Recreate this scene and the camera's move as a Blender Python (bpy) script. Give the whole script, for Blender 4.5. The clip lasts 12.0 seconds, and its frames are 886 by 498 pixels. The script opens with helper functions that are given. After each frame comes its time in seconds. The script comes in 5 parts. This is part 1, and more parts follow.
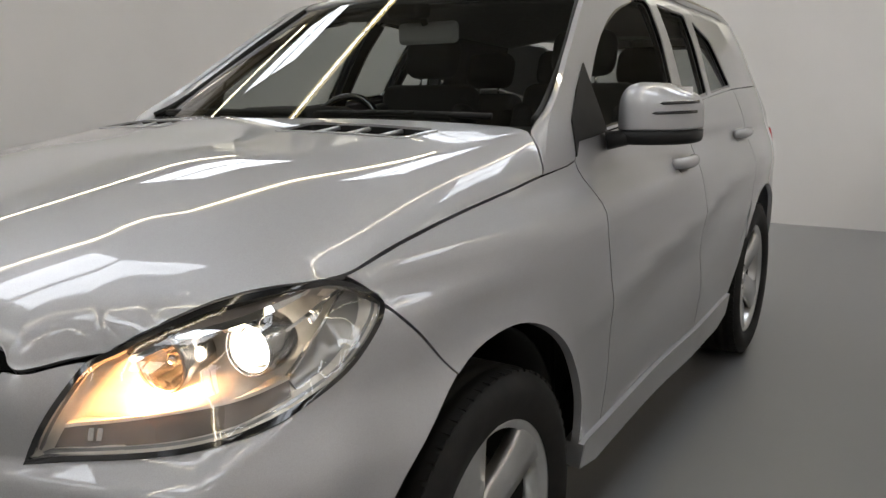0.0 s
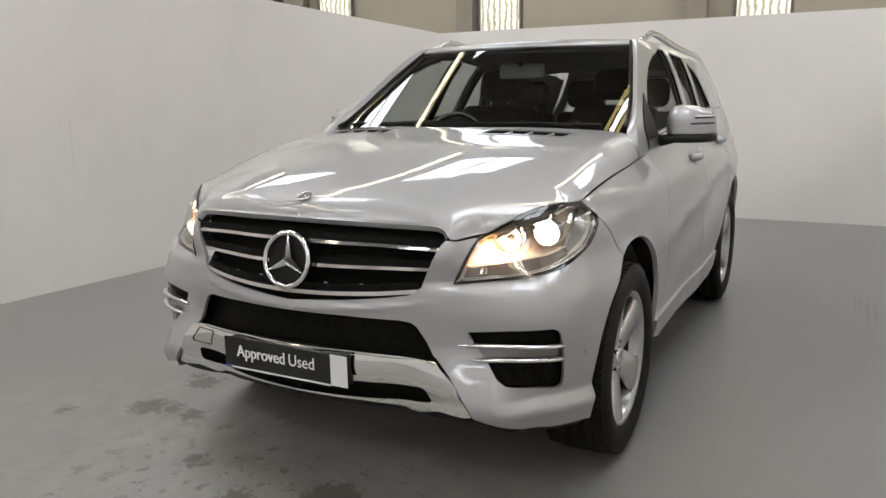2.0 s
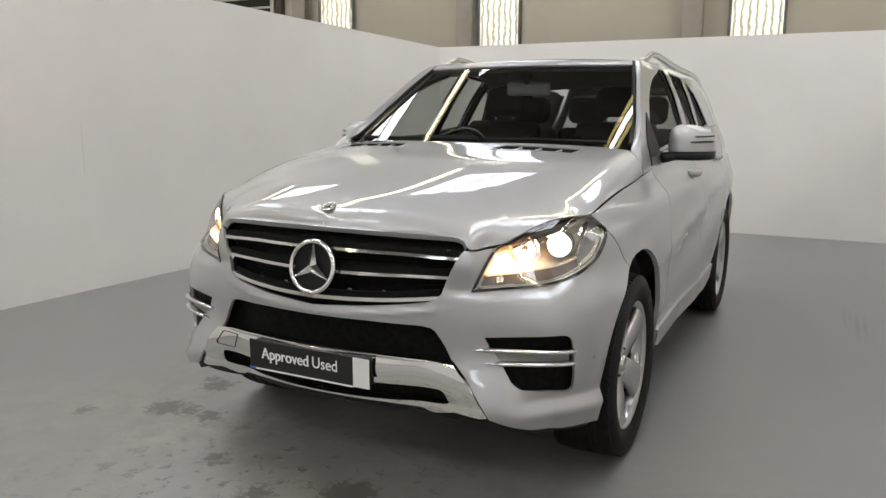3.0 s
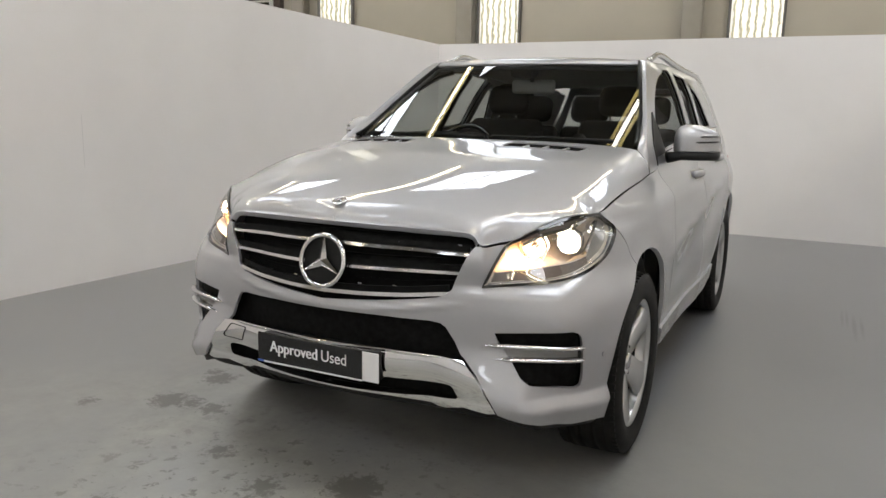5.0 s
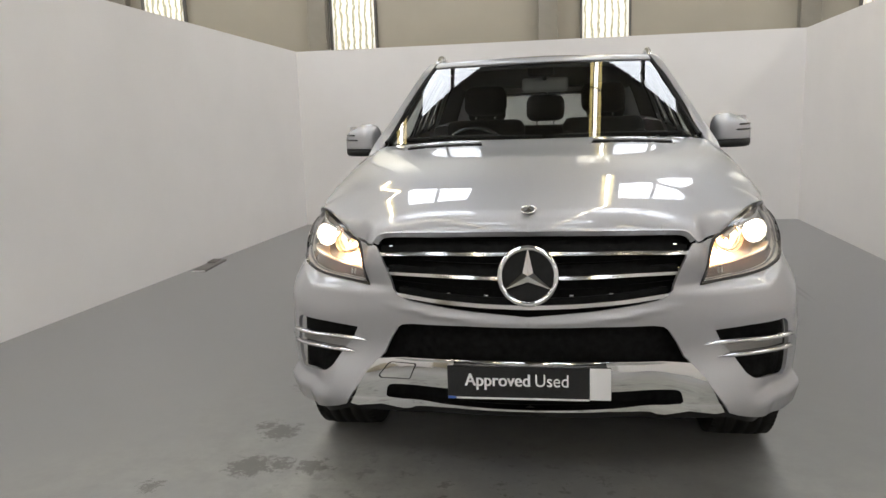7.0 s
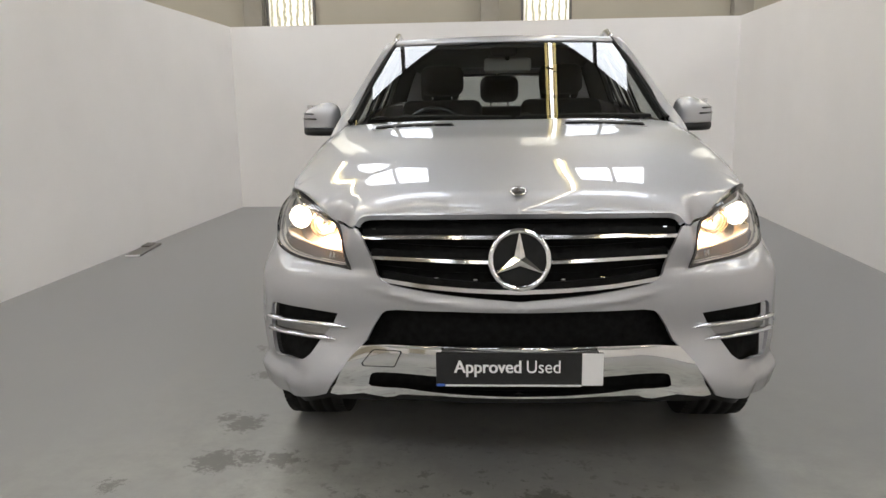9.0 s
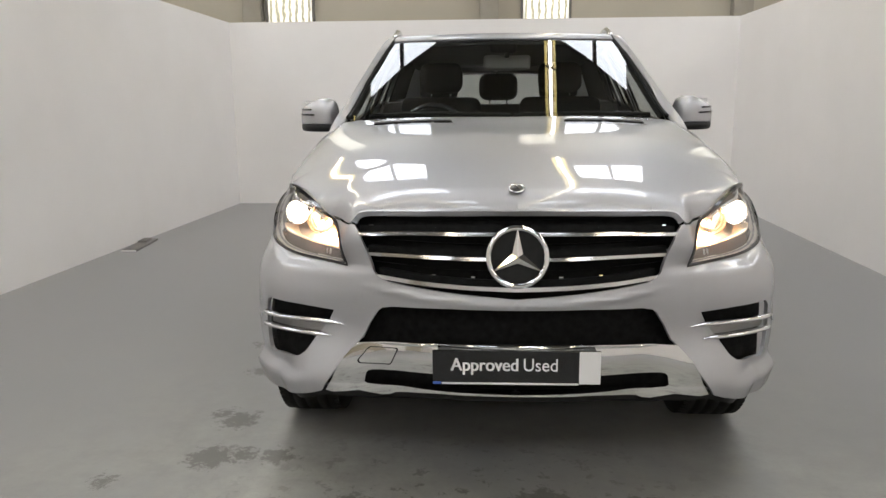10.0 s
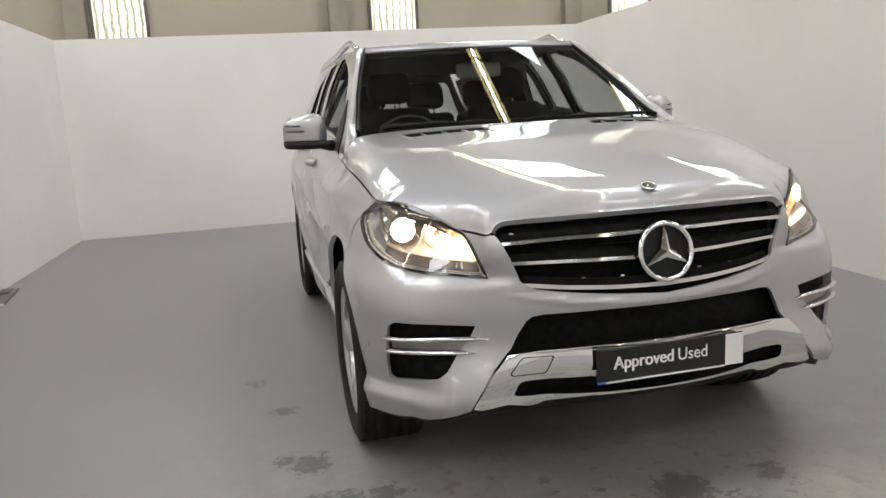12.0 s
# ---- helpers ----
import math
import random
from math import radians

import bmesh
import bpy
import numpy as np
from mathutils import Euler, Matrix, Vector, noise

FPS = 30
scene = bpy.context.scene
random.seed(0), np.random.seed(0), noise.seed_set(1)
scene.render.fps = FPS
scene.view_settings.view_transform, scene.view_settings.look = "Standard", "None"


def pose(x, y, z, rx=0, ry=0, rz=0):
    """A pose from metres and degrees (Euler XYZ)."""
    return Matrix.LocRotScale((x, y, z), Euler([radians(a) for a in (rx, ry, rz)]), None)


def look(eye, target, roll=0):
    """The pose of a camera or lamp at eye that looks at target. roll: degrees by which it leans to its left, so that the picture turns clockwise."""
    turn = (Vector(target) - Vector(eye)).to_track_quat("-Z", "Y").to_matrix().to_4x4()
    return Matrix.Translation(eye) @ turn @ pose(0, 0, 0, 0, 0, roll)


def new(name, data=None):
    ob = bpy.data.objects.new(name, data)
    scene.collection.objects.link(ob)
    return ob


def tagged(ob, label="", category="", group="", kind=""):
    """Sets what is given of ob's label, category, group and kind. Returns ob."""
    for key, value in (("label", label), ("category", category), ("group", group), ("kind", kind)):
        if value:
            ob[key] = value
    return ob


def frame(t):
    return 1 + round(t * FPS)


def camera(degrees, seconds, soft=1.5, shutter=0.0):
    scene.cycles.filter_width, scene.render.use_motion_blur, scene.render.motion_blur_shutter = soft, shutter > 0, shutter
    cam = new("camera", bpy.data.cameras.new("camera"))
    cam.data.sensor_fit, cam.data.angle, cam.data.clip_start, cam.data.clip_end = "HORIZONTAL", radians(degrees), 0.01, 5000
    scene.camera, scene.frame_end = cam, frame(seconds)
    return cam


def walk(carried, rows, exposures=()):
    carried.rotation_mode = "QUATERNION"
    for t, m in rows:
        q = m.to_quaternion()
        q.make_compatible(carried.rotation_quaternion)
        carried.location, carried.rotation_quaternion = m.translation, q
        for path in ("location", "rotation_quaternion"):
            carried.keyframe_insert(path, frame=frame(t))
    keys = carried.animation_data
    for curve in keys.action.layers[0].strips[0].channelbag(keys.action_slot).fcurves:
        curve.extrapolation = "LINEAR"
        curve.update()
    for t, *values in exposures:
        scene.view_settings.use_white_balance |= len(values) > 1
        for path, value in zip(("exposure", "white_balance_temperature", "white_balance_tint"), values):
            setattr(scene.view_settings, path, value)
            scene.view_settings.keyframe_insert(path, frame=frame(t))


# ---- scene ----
cam = camera(60.41, 12.0)
EXPOSURES = [(0, -0.15), (0.5, -0.27), (1, -0.2), (1.5, 0.05), (2.5, 0.24), (3.2, 0.24), (7.5, 0.22), (9.5, 0.31), (12, 0.33)]
PATH = [
    (0, (1.618, -0.387, 1.330), (0.557, 1.252, 0.899), -0.93),
    (0.5, (1.614, -0.806, 1.356), (0.607, 0.869, 0.932), 0.41),
    (1, (1.679, -1.218, 1.358), (0.666, 0.460, 0.959), -0.94),
    (1.5, (1.654, -1.602, 1.355), (0.699, 0.102, 0.926), -1.18),
    (2, (1.596, -1.922, 1.365), (0.681, -0.187, 0.976), -0.80),
    (2.5, (1.568, -2.058, 1.380), (0.674, -0.309, 1.008), -0.36),
    (3, (1.575, -2.088, 1.389), (0.681, -0.336, 1.027), 0.09),
    (5, (1.522, -2.126, 1.383), (0.648, -0.365, 1.015), 1.01),
    (5.5, (1.208, -2.234, 1.370), (0.416, -0.434, 1.008), -1.31),
    (6, (0.863, -2.305, 1.362), (0.135, -0.475, 1.012), 0.27),
    (6.5, (0.476, -2.322, 1.370), (-0.104, -0.439, 1.029), -1.81),
    (7, (0.103, -2.347, 1.363), (-0.203, -0.402, 1.013), -1.94),
    (7.5, (-0.104, -2.341, 1.361), (-0.256, -0.380, 0.999), -0.52),
    (9.5, (-0.104, -2.266, 1.348), (-0.212, -0.310, 0.943), -0.93),
    (10, (-0.105, -2.264, 1.344), (-0.210, -0.308, 0.941), -0.48),
    (10.5, (-0.157, -2.260, 1.341), (-0.238, -0.303, 0.935), 0.37),
    (11, (-0.488, -2.276, 1.334), (-0.404, -0.315, 0.953), 0.00),
    (11.5, (-0.864, -2.252, 1.344), (-0.586, -0.314, 0.935), 0.74),
    (12, (-1.236, -2.102, 1.359), (-0.769, -0.197, 0.971), -3.03),
]
walk(cam, [(t, look(eye, target, roll)) for t, eye, target, roll in PATH], EXPOSURES)
# ---- light: skylights and tubes under the hall's roof, translucent panels in its walls ----
ROOF_Z = 5.2
world = bpy.data.worlds.new("sky")
scene.world = world
world.use_nodes = True
sky = world.node_tree.nodes.new("ShaderNodeTexSky")
sky.sky_type, sky.sun_disc, sky.sun_elevation, sky.sun_rotation = "NISHITA", False, radians(35), radians(140)
world.node_tree.links.new(sky.outputs[0], world.node_tree.nodes["Background"].inputs[0])
world.node_tree.nodes["Background"].inputs[1].default_value = 0.08
SKYLIGHT, TUBE, WALL_PANEL, HEADLAMP = 6.0, 16.5, 0.8, 12.0
scene.view_settings.exposure = 0.0
# ---- materials ----
def material(name, colour, rough=0.5, metal=0.0, **more):
    m = bpy.data.materials.new(name)
    m.use_nodes = True
    b = m.node_tree.nodes["Principled BSDF"]
    b.inputs["Base Color"].default_value = (*colour, 1)
    b.inputs["Roughness"].default_value, b.inputs["Metallic"].default_value = rough, metal
    for key, value in more.items():
        b.inputs[key.replace("_", " ").title().replace("Ior", "IOR")].default_value = value
    return m


def nodes_of(m):
    t = m.node_tree
    return t, t.nodes["Principled BSDF"], lambda kind: t.nodes.new("ShaderNode" + kind)


def noise_of(t, node, scale, detail=4, coords="Object", rough=0.55):
    c, n = node("TexCoord"), node("TexNoise")
    n.inputs["Scale"].default_value, n.inputs["Detail"].default_value, n.inputs["Roughness"].default_value = scale, detail, rough
    t.links.new(c.outputs[coords], n.inputs["Vector"])
    return n


def ramp_of(t, node, source, stops):
    r = node("ValToRGB")
    while len(r.color_ramp.elements) < len(stops):
        r.color_ramp.elements.new(0.5)
    for e, (p, c) in zip(r.color_ramp.elements, stops):
        e.position, e.color = p, (*c, 1) if len(c) == 3 else c
    t.links.new(source, r.inputs[0])
    return r


def mottle(m, scale, low, high, bump=0.0, bump_scale=200, rough=None):
    """Varies a material's colour between two, with a fine relief."""
    t, b, node = nodes_of(m)
    n = noise_of(t, node, scale)
    r = ramp_of(t, node, n.outputs[0], [(0.3, low), (0.7, high)])
    t.links.new(r.outputs[0], b.inputs["Base Color"])
    if rough:
        k = node("MapRange")
        k.inputs["To Min"].default_value, k.inputs["To Max"].default_value = rough
        t.links.new(n.outputs[0], k.inputs[0]), t.links.new(k.outputs[0], b.inputs["Roughness"])
    if bump:
        f, u = noise_of(t, node, bump_scale, 3), node("Bump")
        u.inputs["Strength"].default_value, u.inputs["Distance"].default_value = bump, 0.002
        t.links.new(f.outputs[0], u.inputs["Height"]), t.links.new(u.outputs[0], b.inputs["Normal"])
    return m


def clear(name, tint, gloss_rough=0.0, ior=1.5, most=1.0):
    """A thin clear pane: it lets light through, tinted, and mirrors by its angle."""
    m = bpy.data.materials.new(name)
    m.use_nodes = True
    t = m.node_tree
    t.nodes.clear()
    node = lambda kind: t.nodes.new("ShaderNode" + kind)
    out, mix, thru, gloss, face = node("OutputMaterial"), node("MixShader"), node("BsdfTransparent"), node("BsdfGlossy"), node("LayerWeight")
    thru.inputs[0].default_value = (*tint, 1)
    gloss.inputs["Roughness"].default_value, face.inputs["Blend"].default_value = gloss_rough, 0.5
    power, scale = node("Math"), node("MapRange")
    power.operation, power.inputs[1].default_value = "POWER", 5.0
    low = 2 * ((ior - 1) / (ior + 1)) ** 2
    scale.inputs["To Min"].default_value, scale.inputs["To Max"].default_value = low, most
    t.links.new(face.outputs["Facing"], power.inputs[0]), t.links.new(power.outputs[0], scale.inputs[0]), t.links.new(scale.outputs[0], mix.inputs[0]), t.links.new(thru.outputs[0], mix.inputs[1]), t.links.new(gloss.outputs[0], mix.inputs[2])
    t.links.new(mix.outputs[0], out.inputs[0])
    return m


def glow(name, colour, strength):
    m = material(name, (0.8, 0.8, 0.8), 0.5)
    b = m.node_tree.nodes["Principled BSDF"]
    b.inputs["Emission Color"].default_value, b.inputs["Emission Strength"].default_value = (*colour, 1), strength
    return m


PAINT = material("silver_paint", (0.45, 0.45, 0.455), 0.55, 0.90, coat_weight=1.0, coat_roughness=0.01, coat_ior=1.6)
t, b, node = nodes_of(PAINT)                                # fine flakes and a trace of dust
n = noise_of(t, node, 900, 2)
r = ramp_of(t, node, n.outputs[0], [(0.3, (0.395, 0.395, 0.405)), (0.7, (0.495, 0.495, 0.51))])
t.links.new(r.outputs[0], b.inputs["Base Color"])
n = noise_of(t, node, 3.0, 3)
k = node("MapRange")
k.inputs["To Min"].default_value, k.inputs["To Max"].default_value = 0.005, 0.025
t.links.new(n.outputs[0], k.inputs[0]), t.links.new(k.outputs[0], b.inputs["Coat Roughness"])
CHROME = material("chrome", (0.78, 0.78, 0.78), 0.06, 1.0)
SATIN = mottle(material("satin_alloy", (0.6, 0.6, 0.6), 0.28, 0.9, coat_weight=0.6), 8, (0.56, 0.56, 0.56), (0.68, 0.68, 0.67))
GRILLE_BAR = material("satin_chrome", (0.70, 0.70, 0.70), 0.12, 1.0)
RAIL = material("brushed_rail", (0.62, 0.62, 0.62), 0.22, 1.0)
BLACK = mottle(material("black_plastic", (0.012, 0.012, 0.013), 0.5, specular_ior_level=0.22), 30, (0.006, 0.006, 0.006), (0.011, 0.011, 0.011), 0.15)
GLOSS_BLACK = material("gloss_black", (0.008, 0.008, 0.009), 0.12, coat_weight=0.5)
MESH_BLACK = mottle(material("black_mesh", (0.006, 0.006, 0.006), 0.6, specular_ior_level=0.05), 40, (0.004, 0.004, 0.004), (0.010, 0.010, 0.010), 0.4, 300)
RUBBER = mottle(material("tyre_rubber", (0.02, 0.02, 0.02), 0.72, specular_ior_level=0.25), 14, (0.008, 0.008, 0.008), (0.018, 0.017, 0.016), 0.25, 160)
GLASS = clear("tinted_glass", (0.74, 0.77, 0.755))
SIDE_GLASS = clear("side_glass", (0.60, 0.62, 0.61), 0.0, 1.25, 0.10)
REAR_GLASS = clear("rear_glass", (0.52, 0.54, 0.53))
LENS = clear("lamp_lens", (0.93, 0.93, 0.93), 0.0, 1.5)
MIRROR = material("mirror_glass", (0.85, 0.86, 0.87), 0.01, 1.0)
REFLECTOR = mottle(material("lamp_reflector", (0.6, 0.59, 0.57), 0.18, 0.95), 20, (0.52, 0.51, 0.5), (0.68, 0.67, 0.65))
LAMP_GREY = material("lamp_grey", (0.26, 0.255, 0.25), 0.28, 0.85)
LAMP_BROWN = material("lamp_foot", (0.17, 0.145, 0.13), 0.25, 0.3, coat_weight=0.5)
LAMP_WARM = mottle(material("warm_reflector", (0.7, 0.66, 0.60), 0.42, 0.65), 30, (0.62, 0.58, 0.52), (0.78, 0.74, 0.68))
BLADE = material("bright_blade", (0.70, 0.70, 0.71), 0.16, 1.0)
RED_LENS = material("red_lens", (0.35, 0.01, 0.012), 0.1, coat_weight=0.6)
TRIM_DARK = mottle(material("cabin_trim", (0.012, 0.012, 0.013), 0.65, specular_ior_level=0.2), 60, (0.009, 0.009, 0.010), (0.018, 0.017, 0.017), 0.2)
CLOTH = mottle(material("seat_leather", (0.012, 0.011, 0.011), 0.75, specular_ior_level=0.2), 40, (0.008, 0.008, 0.008), (0.015, 0.014, 0.014), 0.3, 250)
MIRROR_BACK = material("mirror_back", (0.30, 0.295, 0.285), 0.45)
LINER = mottle(material("roof_lining", (0.10, 0.10, 0.10), 0.9), 50, (0.08, 0.08, 0.08), (0.12, 0.12, 0.115))
PLATE_BLACK = material("plate_black", (0.010, 0.010, 0.011), 0.25)
PLATE_WHITE = material("plate_white", (0.75, 0.74, 0.74), 0.35)
PLATE_BLUE = material("plate_blue", (0.05, 0.12, 0.45), 0.35)
BULB = glow("lit_bulb", (1.0, 0.80, 0.50), 6.0)
PROJECTOR = glow("lit_projector", (1.0, 0.88, 0.70), 18.0)

WALL = mottle(material("white_emulsion", (0.78, 0.77, 0.76), 0.5), 1.2, (0.765, 0.74, 0.725), (0.81, 0.785, 0.77), 0.08, 90, (0.42, 0.58))
CLADDING = mottle(material("beige_cladding", (0.42, 0.38, 0.30), 0.45), 0.8, (0.40, 0.36, 0.285), (0.46, 0.42, 0.335))
COLUMN = mottle(material("column_paint", (0.30, 0.275, 0.225), 0.5), 3, (0.27, 0.245, 0.20), (0.33, 0.30, 0.25))
WALL_SEAM = mottle(material("seam_filler", (0.60, 0.585, 0.57), 0.6), 20, (0.56, 0.545, 0.53), (0.64, 0.625, 0.61))
FRAME_PALE = mottle(material("pale_frame", (0.45, 0.43, 0.39), 0.5), 5, (0.40, 0.38, 0.345), (0.50, 0.48, 0.435))
DARK_FRAME = mottle(material("dark_frame", (0.05, 0.035, 0.03), 0.4), 6, (0.04, 0.028, 0.024), (0.065, 0.048, 0.042))
STEEL = mottle(material("grey_steel", (0.14, 0.13, 0.12), 0.55), 3, (0.11, 0.10, 0.09), (0.16, 0.15, 0.14))
ROOFING = mottle(material("roof_sheet", (0.20, 0.20, 0.19), 0.6), 1.0, (0.17, 0.17, 0.16), (0.24, 0.235, 0.225))
SKY_PANE = glow("skylight_pane", (0.93, 0.98, 1.06), SKYLIGHT)
TUBE_GLOW = glow("tube_glow", (1.0, 0.92, 0.80), TUBE)
TUBE_YELLOW = glow("yellowed_diffuser", (1.0, 0.78, 0.25), 3.0)

# translucent corrugated panels, with uneven darker upright bands in colour and glow
PANEL = glow("translucent_panel", (1.0, 0.97, 0.86), WALL_PANEL)
t, b, node = nodes_of(PANEL)
c, wave = node("TexCoord"), node("TexWave")
wave.bands_direction = "X"
wave.inputs["Scale"].default_value, wave.inputs["Distortion"].default_value, wave.inputs["Detail"].default_value, wave.inputs["Detail Scale"].default_value = 3.9, 3.2, 6.0, 2.2
t.links.new(c.outputs["Object"], wave.inputs["Vector"])
r = ramp_of(t, node, wave.outputs["Color"], [(0.05, (0.36, 0.34, 0.25)), (0.5, (1.0, 0.97, 0.86))])
t.links.new(r.outputs[0], b.inputs["Emission Color"]), t.links.new(r.outputs[0], b.inputs["Base Color"])

# painted concrete floor: grey paint, worn bare and stained in front of the car
FLOOR = material("painted_concrete", (0.2, 0.2, 0.2), 0.4)
t, b, node = nodes_of(FLOOR)
big, fine = noise_of(t, node, 0.55, 5), noise_of(t, node, 7.0, 6)
paint = ramp_of(t, node, big.outputs[0], [(0.3, (0.202, 0.202, 0.200)), (0.7, (0.246, 0.242, 0.236))])
c = node("TexCoord")
far = node("VectorMath")
far.operation = "DISTANCE"
far.inputs[1].default_value = (-0.15, -0.35, 0)
t.links.new(c.outputs["Object"], far.inputs[0])
worn = node("MapRange")
worn.inputs["From Min"].default_value, worn.inputs["From Max"].default_value = 2.3, 0.9
t.links.new(far.outputs["Value"], worn.inputs[0])
fine.inputs["Roughness"].default_value = 0.7
bare = ramp_of(t, node, fine.outputs[0], [(0.25, (0.20, 0.195, 0.175)), (0.5, (0.28, 0.273, 0.246)), (0.75, (0.35, 0.341, 0.308))])
mix1 = node("Mix")
mix1.data_type = "RGBA"
patch = noise_of(t, node, 1.3, 4)
patchy = node("Math")
patchy.operation = "MULTIPLY"
half = ramp_of(t, node, patch.outputs[0], [(0.38, (0.25, 0.25, 0.25)), (0.6, (0.9, 0.9, 0.9))])
t.links.new(worn.outputs[0], patchy.inputs[0]), t.links.new(half.outputs[0], patchy.inputs[1])
t.links.new(patchy.outputs[0], mix1.inputs["Factor"]), t.links.new(paint.outputs[0], mix1.inputs["A"]), t.links.new(bare.outputs[0], mix1.inputs["B"])
# spilled patches with ragged rims: place and size of each
stain = noise_of(t, node, 24.0, 8, rough=0.78)
ragged = node("MapRange")
ragged.inputs["To Min"].default_value, ragged.inputs["To Max"].default_value = -0.19, 0.19
t.links.new(stain.outputs[0], ragged.inputs[0])
wet = None
for sx, sy, size in ((-1.13, 0.35, 0.085), (-1.02, 0.37, 0.05), (-1.13, 0.68, 0.075), (-1.21, 0.74, 0.04), (-0.88, 0.36, 0.055), (-1.32, 1.65, 0.03), (-1.20, 1.25, 0.05), (-0.55, 0.05, 0.05), (0.10, 0.05, 0.10),
                     (0.25, -0.12, 0.05), (0.45, 0.05, 0.06), (-0.20, -0.10, 0.06), (0.62, -0.35, 0.04), (-0.62, -0.45, 0.04), (-0.05, -0.50, 0.05), (-1.45, 0.15, 0.035), (0.0, -0.85, 0.05)):
    dist, edge = node("VectorMath"), node("Math")
    dist.operation, dist.inputs[1].default_value = "DISTANCE", (sx, sy, 0)
    t.links.new(c.outputs["Object"], dist.inputs[0])
    edge.operation = "ADD"
    t.links.new(dist.outputs["Value"], edge.inputs[0]), t.links.new(ragged.outputs[0], edge.inputs[1])
    drop = node("MapRange")
    drop.inputs["From Min"].default_value, drop.inputs["From Max"].default_value = size + 0.014, size - 0.016
    t.links.new(edge.outputs[0], drop.inputs[0])
    if wet:
        most = node("Math")
        most.operation = "MAXIMUM"
        t.links.new(wet.outputs[0], most.inputs[0]), t.links.new(drop.outputs[0], most.inputs[1])
        wet = most
    else:
        wet = drop
# a scatter of small dark drips before the car
speck = noise_of(t, node, 13.0, 7, rough=0.72)
specks = node("MapRange")
specks.inputs["From Min"].default_value, specks.inputs["From Max"].default_value = 0.565, 0.60
t.links.new(speck.outputs[0], specks.inputs[0])
zone = node("MapRange")
zone.inputs["From Min"].default_value, zone.inputs["From Max"].default_value = 1.15, 0.45
t.links.new(far.outputs["Value"], zone.inputs[0])
drips, most = node("Math"), node("Math")
drips.operation, most.operation = "MULTIPLY", "MAXIMUM"
t.links.new(specks.outputs[0], drips.inputs[0]), t.links.new(zone.outputs[0], drips.inputs[1])
t.links.new(wet.outputs[0], most.inputs[0]), t.links.new(drips.outputs[0], most.inputs[1])
wet = most
# four faint rubber streaks beside the car
flat = node("VectorMath")
flat.operation, flat.inputs[1].default_value = "MULTIPLY", (1, 0.045, 1)
t.links.new(c.outputs["Object"], flat.inputs[0])
for sx, sy, size in ((1.735, 3.62, 0.014), (1.765, 3.62, 0.014), (1.805, 3.42, 0.019), (1.850, 3.42, 0.016)):
    dist, streak, most = node("VectorMath"), node("MapRange"), node("Math")
    dist.operation, dist.inputs[1].default_value = "DISTANCE", (sx, sy * 0.045, 0)
    t.links.new(flat.outputs[0], dist.inputs[0])
    streak.inputs["From Min"].default_value, streak.inputs["From Max"].default_value, streak.inputs["To Max"].default_value = size, size - 0.013, 0.42
    most.operation = "MAXIMUM"
    t.links.new(dist.outputs["Value"], streak.inputs[0]), t.links.new(streak.outputs[0], most.inputs[0]), t.links.new(wet.outputs[0], most.inputs[1])
    wet = most
soft = node("Math")
soft.operation = "MULTIPLY"
soft.inputs[1].default_value = 0.70
t.links.new(wet.outputs[0], soft.inputs[0])
mix2 = node("Mix")
mix2.data_type = "RGBA"
mix2.inputs["B"].default_value = (0.075, 0.07, 0.06, 1)
t.links.new(soft.outputs[0], mix2.inputs["Factor"]), t.links.new(mix1.outputs["Result"], mix2.inputs["A"]), t.links.new(mix2.outputs["Result"], b.inputs["Base Color"])
rr = node("MapRange")
rr.inputs["To Min"].default_value, rr.inputs["To Max"].default_value = 0.28, 0.5
t.links.new(big.outputs[0], rr.inputs[0]), t.links.new(rr.outputs[0], b.inputs["Roughness"])
bp = node("Bump")
bp.inputs["Strength"].default_value, bp.inputs["Distance"].default_value = 0.12, 0.002
t.links.new(noise_of(t, node, 60, 4).outputs[0], bp.inputs["Height"]), t.links.new(bp.outputs[0], b.inputs["Normal"])
# ---- small tools for building ----
from mathutils.geometry import delaunay_2d_cdt

def mesh_of(verts, faces, smooth_faces=True):
    me = bpy.data.meshes.new("m")
    me.from_pydata([tuple(map(float, v)) for v in verts], [], [tuple(map(int, f)) for f in faces])
    if smooth_faces:
        me.polygons.foreach_set("use_smooth", [True] * len(me.polygons))
    return me


def part(name, shape, mat, parent=None, label=""):
    """Links a bmesh or a mesh as one object, under a thing or a part."""
    if isinstance(shape, bmesh.types.BMesh):
        me = bpy.data.meshes.new(name)
        bmesh.ops.recalc_face_normals(shape, faces=shape.faces)
        shape.to_mesh(me)
        shape.free()
    else:
        me = shape
    me.name = name
    if mat:
        me.materials.clear()
        me.materials.append(mat)
    ob = new(name, me)
    if parent:
        ob.parent = parent
    if label:
        tagged(ob, label)
    return ob


def thing(name, label, category, group="", kind="", at=None):
    ob = new(name)
    ob.empty_display_size = 0.2
    if at is not None:
        ob.matrix_basis = at
    return tagged(ob, label, category, group, kind)


